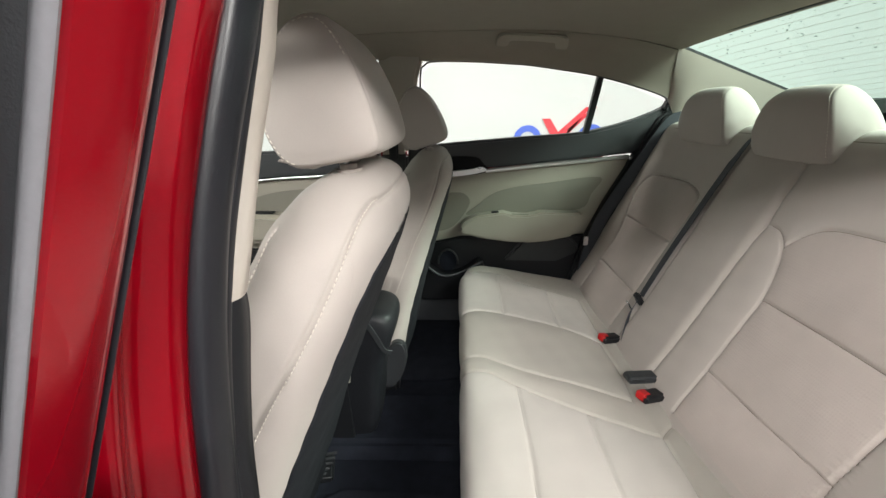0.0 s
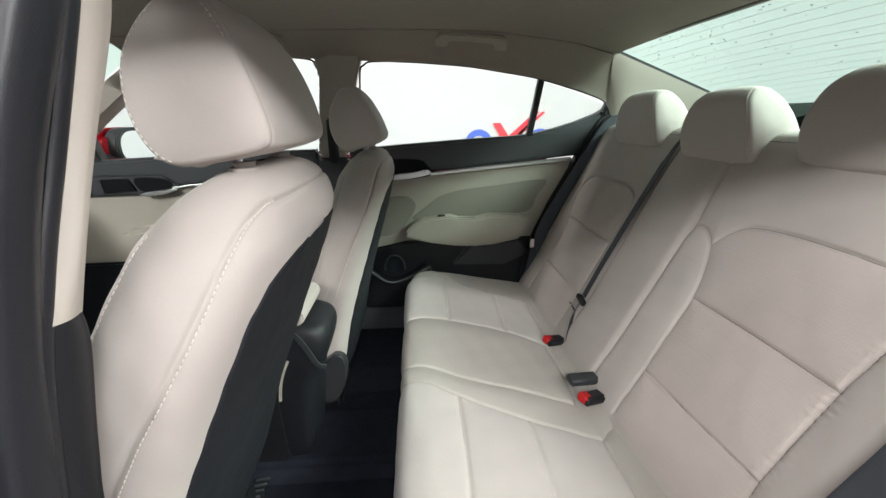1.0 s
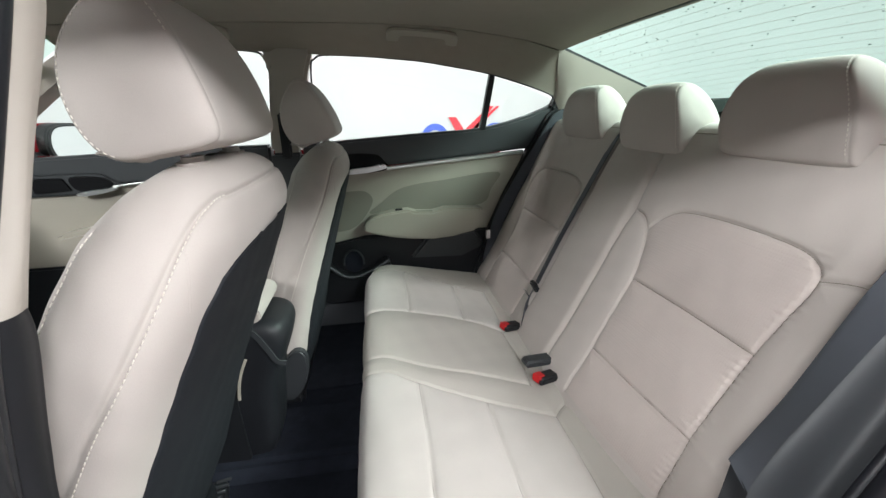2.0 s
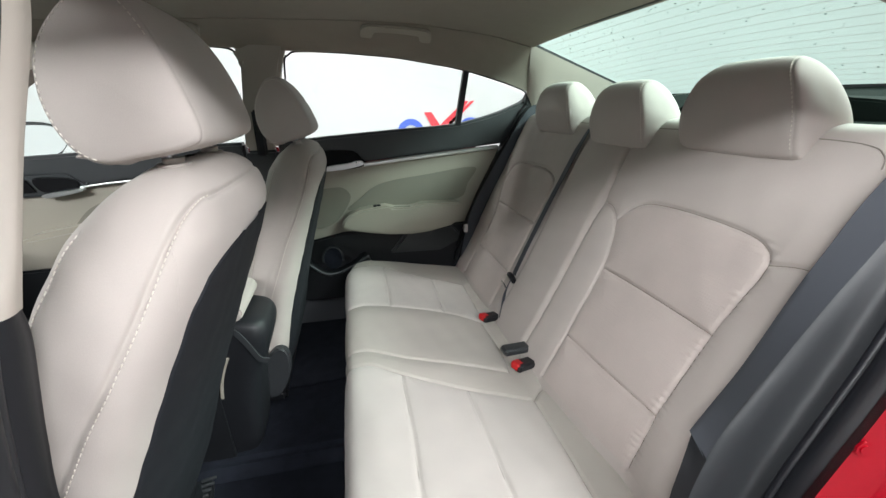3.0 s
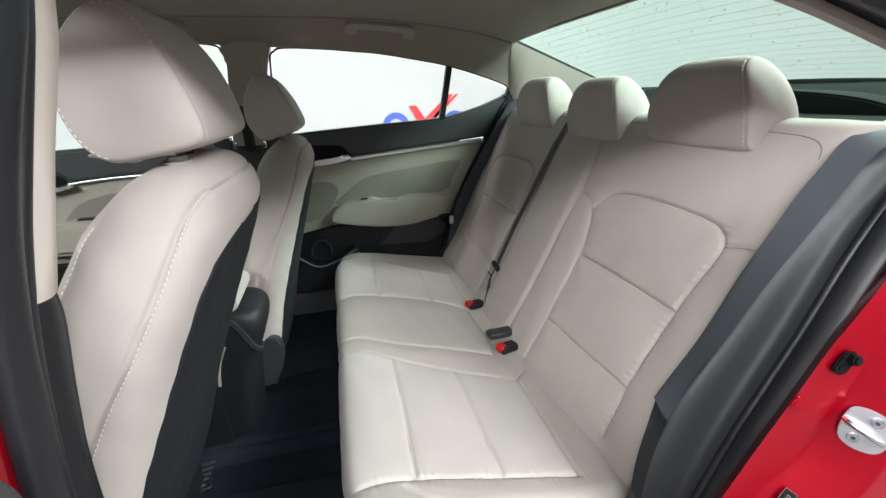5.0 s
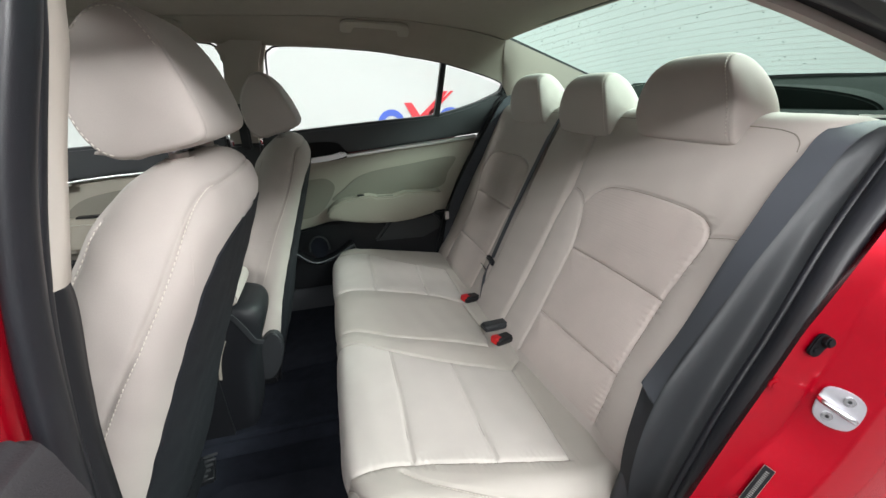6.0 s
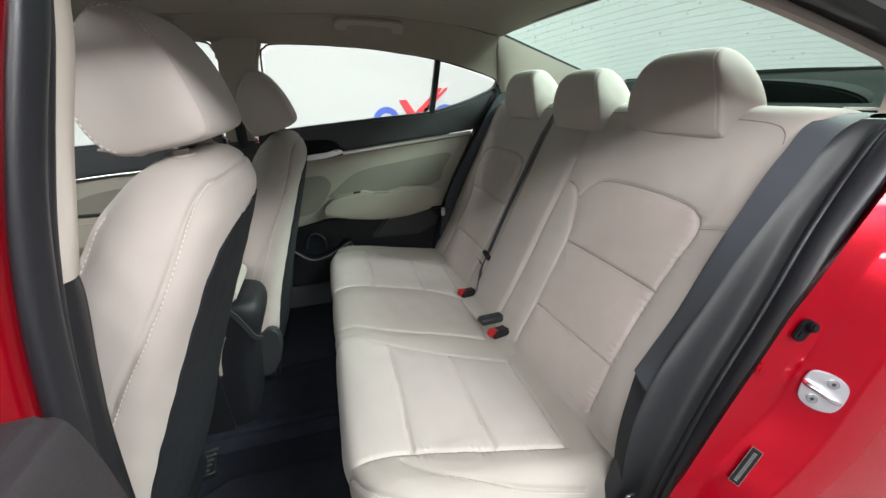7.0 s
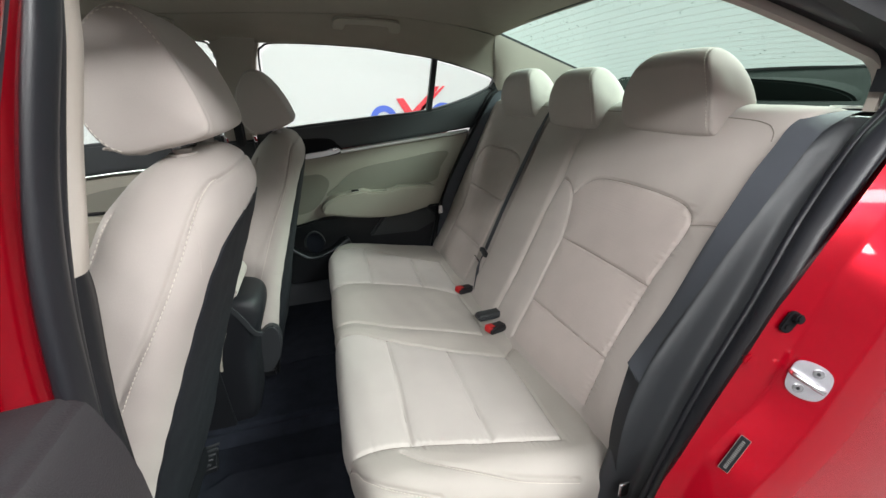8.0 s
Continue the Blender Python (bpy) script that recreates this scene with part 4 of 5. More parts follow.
def open_rear_door():
    d = thing("rear_door_open", "open red rear door with a dark grey inner panel", "car door", (0.0, -1.2, 0.32))
    prof = [(-0.045, 0.40), (-0.045, 0.990), (-0.035, 1.0), (0.026, 1.004), (0.033, 1.0025), (0.038, 0.998), (0.041, 0.991), (0.047, 0.965), (0.050, 0.940), (0.052, 0.80), (0.047, 0.40)]
    part("inner_panel", slab_bm(prof, -1.70, -0.855, 0.006, 4), DOORGREY, d, "dark grey inner door panel", 50)
    part("outer_skin", slab_bm([(-1.72, 0.35), (-1.72, 1.0), (-0.86, 1.0), (-0.87, 0.35)], -0.15, -0.046, 0.012, 3, axis="x"), REDPAINT, d, "red outer skin")
    heights = np.linspace(0.96, 1.36, 14)

    def upright(outline):
        return loft([[(-0.021 + 0.43 * (z - 1.0035) + x, y, z) for x, y in outline] for z in heights])
    raw("sash", *upright([(0.0, -0.8765), (0.0012, -0.868), (0.0016, -0.860), (0.0010, -0.851), (-0.0005, -0.8465), (-0.003, -0.8445), (-0.012, -0.8440), (-0.03, -0.8440), (-0.03, -0.879), (-0.003, -0.879)]), REDPAINT, d, "red window sash", sharp=35)
    raw("sash_gap", *upright([(-0.008, -0.8440), (-0.008, -0.8380), (-0.03, -0.8380), (-0.03, -0.8440)]), BLACK, d, "dark seam beside the sash")
    raw("sash_lip", *upright([(-0.006 + 0.0022 * math.cos(a), -0.8375 + 0.0012 * math.sin(a)) for a in np.linspace(0, 2 * math.pi, 10, endpoint=False)]), RUBBER, d, "dark sash lip")
    raw("sash_seal", *upright([(-0.004 + 0.006 * math.cos(a), -0.8822 + 0.0032 * math.sin(a)) for a in np.linspace(0, 2 * math.pi, 14, endpoint=False)]), GREYSEAL, d, "grey sash seal")
    raw("glass_run", *upright([(-0.006 + 0.006 * math.cos(a), -0.8868 + 0.0016 * math.sin(a)) for a in np.linspace(0, 2 * math.pi, 12, endpoint=False)]), BLACK, d)
    # Bright strip added for the white light that the glass edge shows.
    raw("glass_edge_glint", *upright([(-0.008, -0.8885), (-0.006, -0.8915), (-0.006, -0.8945), (-0.012, -0.8955), (-0.02, -0.894), (-0.02, -0.8885)]), SATIN, d, "bright window moulding")
    w = part("window_glass", slab_bm([(-1.68, 1.0), (-1.45, 1.18), (-1.0, 1.33), (-0.875, 1.34), (-0.875, 1.0)], -0.032, -0.028, 0, axis="x"), SIDEGLASS, d)
    w.visible_shadow = False
    top = smooth_line([(0.06, -0.87, 1.345), (0.0, -1.1, 1.31), (-0.03, -1.4, 1.21), (-0.03, -1.7, 1.0)], 6)
    raw("window_frame", *sweep(top, circle(0.018, 8), (1, 0, 0)), BLACK, d)


open_rear_door()


# ---------- front seats ----------
def headrest_part(name, profile, yc, width, taper, zmid, mat, parent, label="", bend=2.2, stitch=()):
    """A padded head restraint: a side profile of (x, z) carried across the car, rounded at both ends."""
    p = smooth_line(profile, 8, closed=True)
    c = p.mean(0)
    steps = [(-1.0, 0.0, 0.006), (-1.0, 0.4, 0.005), (-1.0, 0.7, 0.003), (-0.997, 0.88, 0.0), (-0.98, 0.937, 0), (-0.955, 0.952, 0), (-0.938, 0.962, 0), (-0.928, 0.952, 0), (-0.918, 0.968, 0),
             (-0.88, 0.984, 0), (-0.75, 1.0, 0), (-0.5, 1.01, 0), (-0.2, 1.016, 0), (0, 1.016, 0)]
    steps = steps + [(-t, s, b) for t, s, b in steps[-2::-1]]
    rings = []
    for t, s, b in steps:
        q = c + (p - c) * max(s, 0.02)
        k = 1 - taper * np.clip((q[:, 1] - zmid) / 0.10, 0, 1.1) ** bend
        y = yc + t * width / 2 * k + math.copysign(b, t)
        rings.append(np.stack([q[:, 0], y, q[:, 1]], 1))
    ob = raw(name, *loft(rings), mat, parent, label, sharp=0)
    threads = []
    for t, i0, i1 in stitch:
        q = c + (p - c) * (np.interp(t, [a for a, _, _ in steps[:13]], [a for _, a, _ in steps[:13]]) + 0.003)
        k = 1 - taper * np.clip((q[:, 1] - zmid) / 0.10, 0, 1.1) ** bend
        line = np.stack([q[:, 0], yc + t * width / 2 * k, q[:, 1]], 1)[i0:i1]
        along = np.concatenate([[0], np.cumsum(np.linalg.norm(np.diff(line, axis=0), axis=1))])
        for d in np.arange(0, along[-1] - 0.004, 0.007):
            a, b = (np.array([np.interp(e, along, line[:, j]) for j in range(3)]) for e in (d, d + 0.004))
            threads.append(tube([a, (a + b) / 2, b], 0.0008, 5, (0.3, 0.5, 0.8)))
    if threads:
        raw("stitching", *join(threads), THREAD, ob, sharp=0)
    return ob


SEAT_Z = [0.40, 0.48, 0.637, 0.79, 0.92, 0.993, 1.026, 1.054, 1.072, 1.081, 1.083]
SEAT_XR = [-0.190, -0.144, -0.091, -0.031, 0.022, 0.049, 0.053, 0.048, 0.031, 0.010, -0.004]
SEAT_D = [0.162, 0.173, 0.174, 0.169, 0.162, 0.154, 0.141, 0.110, 0.068, 0.028, 0.010]
SEAT_WO = [0.233, 0.248, 0.257, 0.262, 0.255, 0.229, 0.201, 0.162, 0.121, 0.068, 0.016]
SEAT_WI = [0.231, 0.244, 0.253, 0.258, 0.255, 0.239, 0.218, 0.180, 0.130, 0.064, 0.016]
SEAT_V = smooth_line(np.array([SEAT_Z, SEAT_XR, SEAT_D, SEAT_WO, SEAT_WI]).T, 10)


def seat_surface(u, v):
    """u: the angle round the backrest, 0 at the rear, minus at the outer side; v: 0 to 1 up the backrest."""
    k = np.clip(v, 0, 1) * (len(SEAT_V) - 1)
    z, xr, d, wo, wi = (np.interp(k, np.arange(len(SEAT_V)), SEAT_V[:, j]) for j in range(5))
    e = 2 / 3.4
    cx, sy = np.cos(u), np.sin(u)
    x = xr - d / 2 + d / 2 * np.sign(cx) * np.abs(cx) ** e
    y = -0.36 + np.where(sy < 0, wo, wi) * np.sign(sy) * np.abs(sy) ** e
    return np.stack([x, y, z], 1)


def v_at(z):
    return float(np.interp(z, SEAT_V[:, 0], np.arange(len(SEAT_V)) / (len(SEAT_V) - 1)))


def front_seat():
    s = thing("front_seat", "beige vinyl front seat with a black back panel", "car seat", (-0.2, -0.36, 0.28), group="front seats")
    seam = [(-0.68, 1.053), (-0.84, 1.052), (-1.08, 1.041), (-1.19, 1.023), (-1.26, 0.997), (-1.29, 0.967), (-1.33, 0.938), (-1.40, 0.90), (-1.48, 0.86), (-1.53, 0.815), (-1.57, 0.76), (-1.62, 0.66), (-1.66, 0.5)]
    outer = [(u, v_at(z)) for u, z in seam]
    inner = [(-u, v) for u, v in outer]
    across = [(u, v_at(1.052)) for u in (outer[0][0], -0.2, 0, 0.2, inner[0][0])]
    crease = [(u, v_at(z)) for u, z in ((-1.17, 1.020), (-0.98, 0.985), (-0.86, 0.955))]
    front_out = [(u, v_at(z)) for u, z in ((-2.1, 0.5), (-2.1, 0.7), (-2.1, 0.85), (-2.1, 0.93), (-2.12, 0.99), (-2.15, 1.03))]
    arch_z = [0.40, 0.66, 0.73, 0.80, 0.86, 0.90, 0.945, 0.970, 0.983, 0.990]
    arch_u = [0.92, 0.90, 0.88, 0.81, 0.76, 0.72, 0.66, 0.54, 0.38, 0.0]
    q = Quilt(seat_surface, np.linspace(-math.pi, math.pi, 260), np.linspace(0, 0.9999, 200), [outer, inner, across, front_out], 0.004, 0.02, 0.0034, 0.0032, flip=1, wrinkle=0.0008)

    back = q.build("backrest", VINYL, s, None, "beige vinyl backrest")

    def panel_surface(u, v):
        z = np.interp(np.clip(v, 0, 1) * (len(SEAT_V) - 1), np.arange(len(SEAT_V)), SEAT_V[:, 0])
        half = np.interp(z, arch_z, arch_u)
        return seat_surface(np.where(u < 0, u * half, np.minimum(u * half * 1.75, 1.45)), v)
    p = Quilt(panel_surface, np.linspace(-1, 1, 90), np.linspace(0, v_at(0.989), 110), [], 0.0065, 1e-6, 0, 1, flip=1, wrinkle=0.0008, rim=0.07)
    p.build("back_panel", BACKCLOTH, s, None, "black back panel")
    offset = [(u + 0.06, v) for u, v in outer]
    raw("stitching", *q.stitches(offset), THREAD, back, sharp=0)
    raw("stitching", *q.stitches([(u - 0.06, v) for u, v in inner]), THREAD, back, sharp=0)
    raw("crease", *q.piping(crease, 0.0006, -0.0002), VINYL, back, sharp=0)
    raw("stitching", *q.stitches([(u - 0.04, v) for u, v in front_out]), THREAD, back, sharp=0)
    # head restraint, posts and sleeves
    prof = [(-0.056, 1.090), (-0.080, 1.112), (-0.091, 1.152), (-0.086, 1.197), (-0.068, 1.234), (-0.042, 1.262), (-0.012, 1.262), (0.014, 1.232), (0.034, 1.190), (0.047, 1.150), (0.052, 1.118), (0.038, 1.104), (-0.012, 1.094)]
    headrest_part("head_restraint", prof, -0.36, 0.265, 0.22, 1.17, VINYL, s, "beige vinyl head restraint", stitch=((-0.990, 0, 60),))
    ts = np.linspace(0, 1, 26)
    hem = np.stack([-0.078 + 0.066 * ts, -0.478 + 0.030 * ts, 1.1000 - 0.002 * ts + 0.0012 * np.sin(ts * 9)], 1)
    low = hem + np.stack([0.002 * np.sin(ts * 13), 0.006 + 0.003 * np.sin(ts * 11 + 1), -(0.002 + 0.007 * np.sin(ts * math.pi) + 0.0015 * np.sin(ts * 15))], 1)
    raw("hem", *solid(np.stack([hem, hem * 0.5 + low * 0.5 + np.array([0, -0.003, 0]), low, low + np.array([0.006, 0.03, 0.004])], 1), (0, 0.004, 0.002)), VINYL, s, "puckered hem under the head restraint", sharp=0)
    for y in (-0.430, -0.290):
        raw("post", *tube([(-0.012, y, 1.05), (-0.010, y, 1.09), (-0.012, y, 1.13)], 0.0065, 12, (0, 1, 0)), STEEL, s, "bright steel post")
        part("post_sleeve", slab_bm([(-0.004 + 0.017 * math.cos(a), y + 0.026 * math.sin(a)) for a in np.linspace(0, 2 * math.pi, 28, endpoint=False)], 1.074, 1.091, 0.006, 4, axis="z"), VINYL, s, "beige post sleeve")
    # seat cushion and side shield
    cush = [(-0.72, 0.36), (-0.74, 0.44), (-0.72, 0.50), (-0.66, 0.525), (-0.45, 0.51), (-0.33, 0.49), (-0.27, 0.47), (-0.27, 0.40), (-0.35, 0.36)]
    part("seat_cushion", slab_bm([tuple(p) for p in smooth_line(cush, 4, closed=True)], -0.60, -0.12, 0.03, 4), VINYL, s, "beige vinyl seat cushion")
    part("seat_base", box_bm(-0.42, -0.36, 0.32, 0.44, 0.40, 0.06, 0.01), BLACK, s)
    return s


seat = front_seat()
twin = copy_thing(seat, Matrix.Translation((0, 0, 0)))
pivot = Vector((0, -0.36, 1.09))
m = Matrix.Translation((0.060, 0.734, -0.036)) @ Matrix.Translation(pivot) @ pose(0, 0, 0, 0, -5.9, 0) @ Matrix.Translation(-pivot) @ Matrix.Translation(seat.location)
twin.matrix_basis = m
part("recliner_cover", slab_bm([(-0.062 + 0.040 * math.cos(a) + 0.020 * math.sin(a), 0.418 + 0.082 * math.sin(a)) for a in np.linspace(0, 2 * math.pi, 24, endpoint=False)], 0.095, 0.125, 0.012, 3), CHARCOAL, twin, "dark grey recliner cover").matrix_parent_inverse = twin.matrix_basis.inverted()

# ---------- centre console ----------
console = thing("centre_console", "black centre console with a beige armrest lid", "console", (-0.3, 0, 0.28))
side = [(-0.9, 0.29), (-0.9, 0.60), (-0.55, 0.60), (-0.30, 0.645), (-0.14, 0.645), (-0.13, 0.285), (-0.2, 0.28)]
part("console_body", slab_bm(side, -0.088, 0.088, 0.014, 4), BLACK, console, "black console body")
# rounded rear end: height, rear edge, half width
TAIL = smooth_line([(0.275, -0.130, 0.052), (0.29, -0.104, 0.066), (0.33, -0.084, 0.076), (0.39, -0.074, 0.081), (0.46, -0.068, 0.084), (0.53, -0.056, 0.087), (0.58, -0.038, 0.090), (0.625, -0.023, 0.090), (0.652, -0.021, 0.089), (0.672, -0.030, 0.084), (0.684, -0.052, 0.074), (0.687, -0.075, 0.060)], 4)
ring = [(math.copysign(abs(math.cos(a)) ** 0.45, math.cos(a)), math.copysign(abs(math.sin(a)) ** 0.45, math.sin(a))) for a in np.linspace(0, 2 * math.pi, 40, endpoint=False)]
raw("rear_end", *loft([[(-0.20 + (x + 0.20) * (0.5 + 0.5 * c), w * b, z) for c, b in ring] for z, x, w in TAIL]), DARKTRIM, console, "rounded black rear end", sharp=30)
bevel_line = smooth_line([(-0.108, -0.089, 0.680), (-0.084, -0.0915, 0.664), (-0.062, -0.0915, 0.625), (-0.046, -0.0905, 0.592), (-0.030, -0.082, 0.580)], 6)
raw("bevel", *sweep(bevel_line, [(-0.003, -0.006), (0.001, -0.006), (0.001, 0.006), (-0.003, 0.006)], (0, 1, 0)), CHARCOAL, console, "grey bevel edge")
# Added pale strip, no console part: draws the white sliver beside the seat.
strip_line = smooth_line([(-0.112, -0.094, 0.605), (-0.128, -0.094, 0.568), (-0.137, -0.094, 0.535), (-0.142, -0.094, 0.498)], 6)
raw("sliver_strip", *sweep(strip_line, [(-0.002, -0.003), (0.002, -0.003), (0.002, 0.003), (-0.002, 0.003)], (0, 1, 0)), DOORBEIGE, console, "thin pale strip on the console side")
lid = smooth_line([(-0.36, 0.662), (-0.36, 0.705), (-0.30, 0.722), (-0.14, 0.730), (-0.075, 0.730), (-0.055, 0.714), (-0.072, 0.690), (-0.2, 0.688)], 4, closed=True)
part("armrest_lid", slab_bm([(x - 0.012, z) for x, z in lid], -0.088, 0.088, 0.018, 4), VINYL, console, "beige padded armrest lid")

# seat rail end on the floor, and floor mat
rail = thing("seat_rail_cover", "ribbed black seat rail end cover on the carpet", "rail cover", (-0.21, -0.15, 0.27))
part("cover", box_bm(-0.21, -0.15, 0.278, 0.045, 0.09, 0.018, 0.004, turn=(0, 0, 12)), BLACK, rail)
for k in range(5):
    part("rib", box_bm(-0.212 + 0.002 * k, -0.185 + 0.017 * k, 0.289, 0.034, 0.006, 0.008, 0.0015, turn=(0, 0, 12)), CHARCOAL, rail)
mat_outline = smooth_line([(-0.26, -0.62), (-0.26, -0.27), (-0.20, -0.25), (-0.155, -0.225), (-0.12, -0.217), (0.16, -0.235), (0.19, -0.27), (0.19, -0.62), (0.16, -0.66), (-0.22, -0.66)], 3, closed=True)
floor_mat = thing("floor_mat", "black carpet floor mat behind the front seat", "floor mat", (0, -0.44, 0.27))
part("mat", slab_bm([tuple(p) for p in mat_outline], 0.2705, 0.279, 0.003, axis="z"), MAT, floor_mat)
mat2 = thing("floor_mat", "black carpet floor mat before the far rear seat", "floor mat", (0, 0.44, 0.27))
part("mat", slab_bm([(x, -y) for x, y in [tuple(p) for p in mat_outline]], 0.2705, 0.279, 0.003, axis="z"), MAT, mat2)

# ---------- rear bench ----------
bench = thing("rear_bench", "beige vinyl and cloth rear bench seat", "car seat", (0.45, 0, 0.30))
CUSH = smooth_line([(0.20, 0.32), (0.172, 0.40), (0.152, 0.47), (0.148, 0.515), (0.162, 0.541), (0.20, 0.550), (0.25, 0.545), (0.32, 0.534), (0.45, 0.511), (0.58, 0.488), (0.69, 0.470)], 10)
CUSH_S = np.concatenate([[0], np.cumsum(np.linalg.norm(np.diff(CUSH, axis=0), axis=1))])
k0 = int(np.argmin(CUSH[:, 0]))


def roll(u, edge, radius):
    """y and the drop at the rounded ends of a padded form."""
    over = np.clip((np.abs(u) - edge) / radius, 0, None)
    a = np.minimum(over, math.pi / 2)
    return np.sign(u) * (np.minimum(np.abs(u), edge) + radius * np.sin(a)), radius * (1 - np.cos(a)) + radius * np.maximum(over - math.pi / 2, 0)


def cushion_surface(u, v):
    y, drop = roll(u, 0.575, 0.055)
    x, z = np.interp(v, CUSH_S, CUSH[:, 0]), np.interp(v, CUSH_S, CUSH[:, 1])
    back = 0.05 * np.clip((np.abs(y) - 0.47) / 0.16, 0, 1) ** 2 * np.clip(1 - (x - 0.14) / 0.3, 0, 1)
    hump = 0.004 * np.exp(-((np.abs(u) - 0.14) / 0.05) ** 2) - 0.003 * np.exp(-(u / 0.09) ** 2)
    side = 0.005 * np.clip((np.abs(u) - 0.50) / 0.08, 0, 1)
    return np.stack([x + back, y, z - drop + (hump + side) * np.clip((v - 0.2) / 0.1, 0, 1)], 1)


def vx(x):
    return float(np.interp(x, CUSH[k0:, 0], CUSH_S[k0:]))


near_in = [(-0.108, 0.0), (-0.115, vx(0.17)), (-0.168, vx(0.28)), (-0.224, vx(0.425)), (-0.266, vx(0.572))]
near_out = [(-0.515, 0.0), (-0.518, vx(0.20)), (-0.522, vx(0.27)), (-0.538, vx(0.42)), (-0.552, vx(0.565))]
near_link = [near_in[-1], (-0.235, vx(0.60)), (-0.205, vx(0.64))]
near_rear = [near_in[-1], (-0.42, vx(0.572)), near_out[-1]]
far_in = [(0.205, 0.0), (0.207, vx(0.18)), (0.200, vx(0.285)), (0.168, vx(0.45)), (0.105, vx(0.572))]
far_out = [(0.535, 0.0), (0.54, vx(0.20)), (0.545, vx(0.286)), (0.476, vx(0.417)), (0.41, vx(0.582))]
far_rear = [far_in[-1], (0.25, vx(0.578)), far_out[-1]]
cross_seams = [[(-0.166, vx(0.276)), (-0.35, vx(0.275)), (-0.521, vx(0.266))], [(-0.224, vx(0.424)), (-0.40, vx(0.422)), (-0.537, vx(0.422))],
               [(0.200, vx(0.285)), (0.35, vx(0.29)), (0.545, vx(0.29))], [(0.168, vx(0.455)), (0.30, vx(0.462)), (0.45, vx(0.469))]]
mid_near = [(-0.045, 0.0), (-0.05, vx(0.18)), (-0.095, vx(0.30)), (-0.130, vx(0.45)), (-0.160, vx(0.552))]
mid_rear = [(-0.160, vx(0.552)), (-0.05, vx(0.568)), (0.10, vx(0.562))]
front_seam = [(-0.50, 0.0), (-0.505, vx(0.150) * 0.75), (-0.525, vx(0.150)), (-0.560, vx(0.158)), (-0.590, vx(0.178)), (-0.612, vx(0.215)), (-0.630, vx(0.27))]
outer_seam = [(-0.535, vx(0.242)), (-0.566, vx(0.28)), (-0.589, vx(0.338)), (-0.618, vx(0.446)), (-0.636, vx(0.56))]
q = Quilt(cushion_surface, np.linspace(-0.76, 0.76, 500), np.linspace(0, CUSH_S[-1], 250),
          [near_in, near_out, near_rear, far_in, far_out, far_rear, mid_near, mid_rear, outer_seam, near_link, front_seam] + cross_seams, 0.0055, 0.024, 0.0040, 0.0034, flip=-1, wrinkle=0.0007, gather=[near_out[1:]])
cushion = q.build("cushion", BENCHVINYL, bench, None, "greige vinyl cushion")
fine = lambda line: smooth_line(np.array(line, float), 8)
q.inset("cushion_insert", SEATCLOTH, bench, fine(near_out), fine(near_in), [0.0], [v for u, v in near_rear][::-1], 130, 170, label="light beige cloth insert")
q.inset("cushion_insert", SEATCLOTH, bench, fine(far_in), fine(far_out), [0.0], [v for u, v in far_rear], 110, 150, label="light beige cloth insert")
raw("stitching", *q.stitches([(u - 0.006, v) for u, v in outer_seam]), THREAD, cushion, sharp=0)
raw("stitching", *q.stitches([(u - 0.005, v) for u, v in front_seam]), THREAD, cushion, sharp=0)
# Dark taupe piping: seam thread, with the shade of its groove in the colour.
for line in [near_in, near_out, near_rear, far_in, far_out, far_rear, mid_rear, near_link] + cross_seams:
    raw("seam", *q.piping(line, 0.0009, 0.0002), SEAMDARK, cushion, sharp=0)

BACK = smooth_line([(0.60, 0.42), (0.612, 0.47), (0.638, 0.525), (0.683, 0.606), (0.763, 0.770), (0.838, 0.930), (0.893, 1.045), (0.910, 1.078), (0.932, 1.095), (0.965, 1.098), (1.0, 1.088), (1.01, 1.05)], 10)
BACK_S = np.concatenate([[0], np.cumsum(np.linalg.norm(np.diff(BACK, axis=0), axis=1))])
kt = int(np.argmax(BACK[:, 1]))


def vz(z):
    return float(np.interp(z, BACK[:kt + 1, 1], BACK_S[:kt + 1]))


def back_surface(u0, u1, proud=0.0, r=0.02):
    mid, half = (u0 + u1) / 2, (u1 - u0) / 2

    def f(u, v):
        y, drop = roll(u - mid, half - r, r)
        x, z = np.interp(v, BACK_S, BACK[:, 0]), np.interp(v, BACK_S, BACK[:, 1])
        d = drop - proud * np.clip((1.10 - z) / 0.1, 0, 1)
        bulge = 0.010 * np.exp(-((np.abs(u) - 0.56) / 0.05) ** 2) * np.clip((1.0 - z) / 0.2, 0, 1)
        x = x + 0.036 * np.clip((-u - 0.2) / 0.33, 0, 1) * np.clip((0.62 - z) / 0.12, 0, 1)
        return np.stack([x + (d - bulge) * 0.9, y + mid, z - (d - bulge) * 0.43], 1)
    return f


n_in = [(-0.196, vz(0.50)), (-0.193, vz(0.56)), (-0.190, vz(0.66)), (-0.188, vz(0.774)), (-0.168, vz(0.84)), (-0.146, vz(0.878)), (-0.115, vz(0.90)), (-0.085, vz(0.905))]
n_top = [(-0.150, vz(0.876)), (-0.172, vz(0.905)), (-0.210, vz(0.928)), (-0.27, vz(0.936)), (-0.36, vz(0.938)), (-0.46, vz(0.933)), (-0.503, vz(0.920)), (-0.519, vz(0.895)), (-0.512, vz(0.84)), (-0.502, vz(0.774)), (-0.497, vz(0.66)), (-0.493, vz(0.56)), (-0.49, vz(0.50))]
n_h1 = [(-0.188, vz(0.774)), (-0.35, vz(0.776)), (-0.502, vz(0.774))]
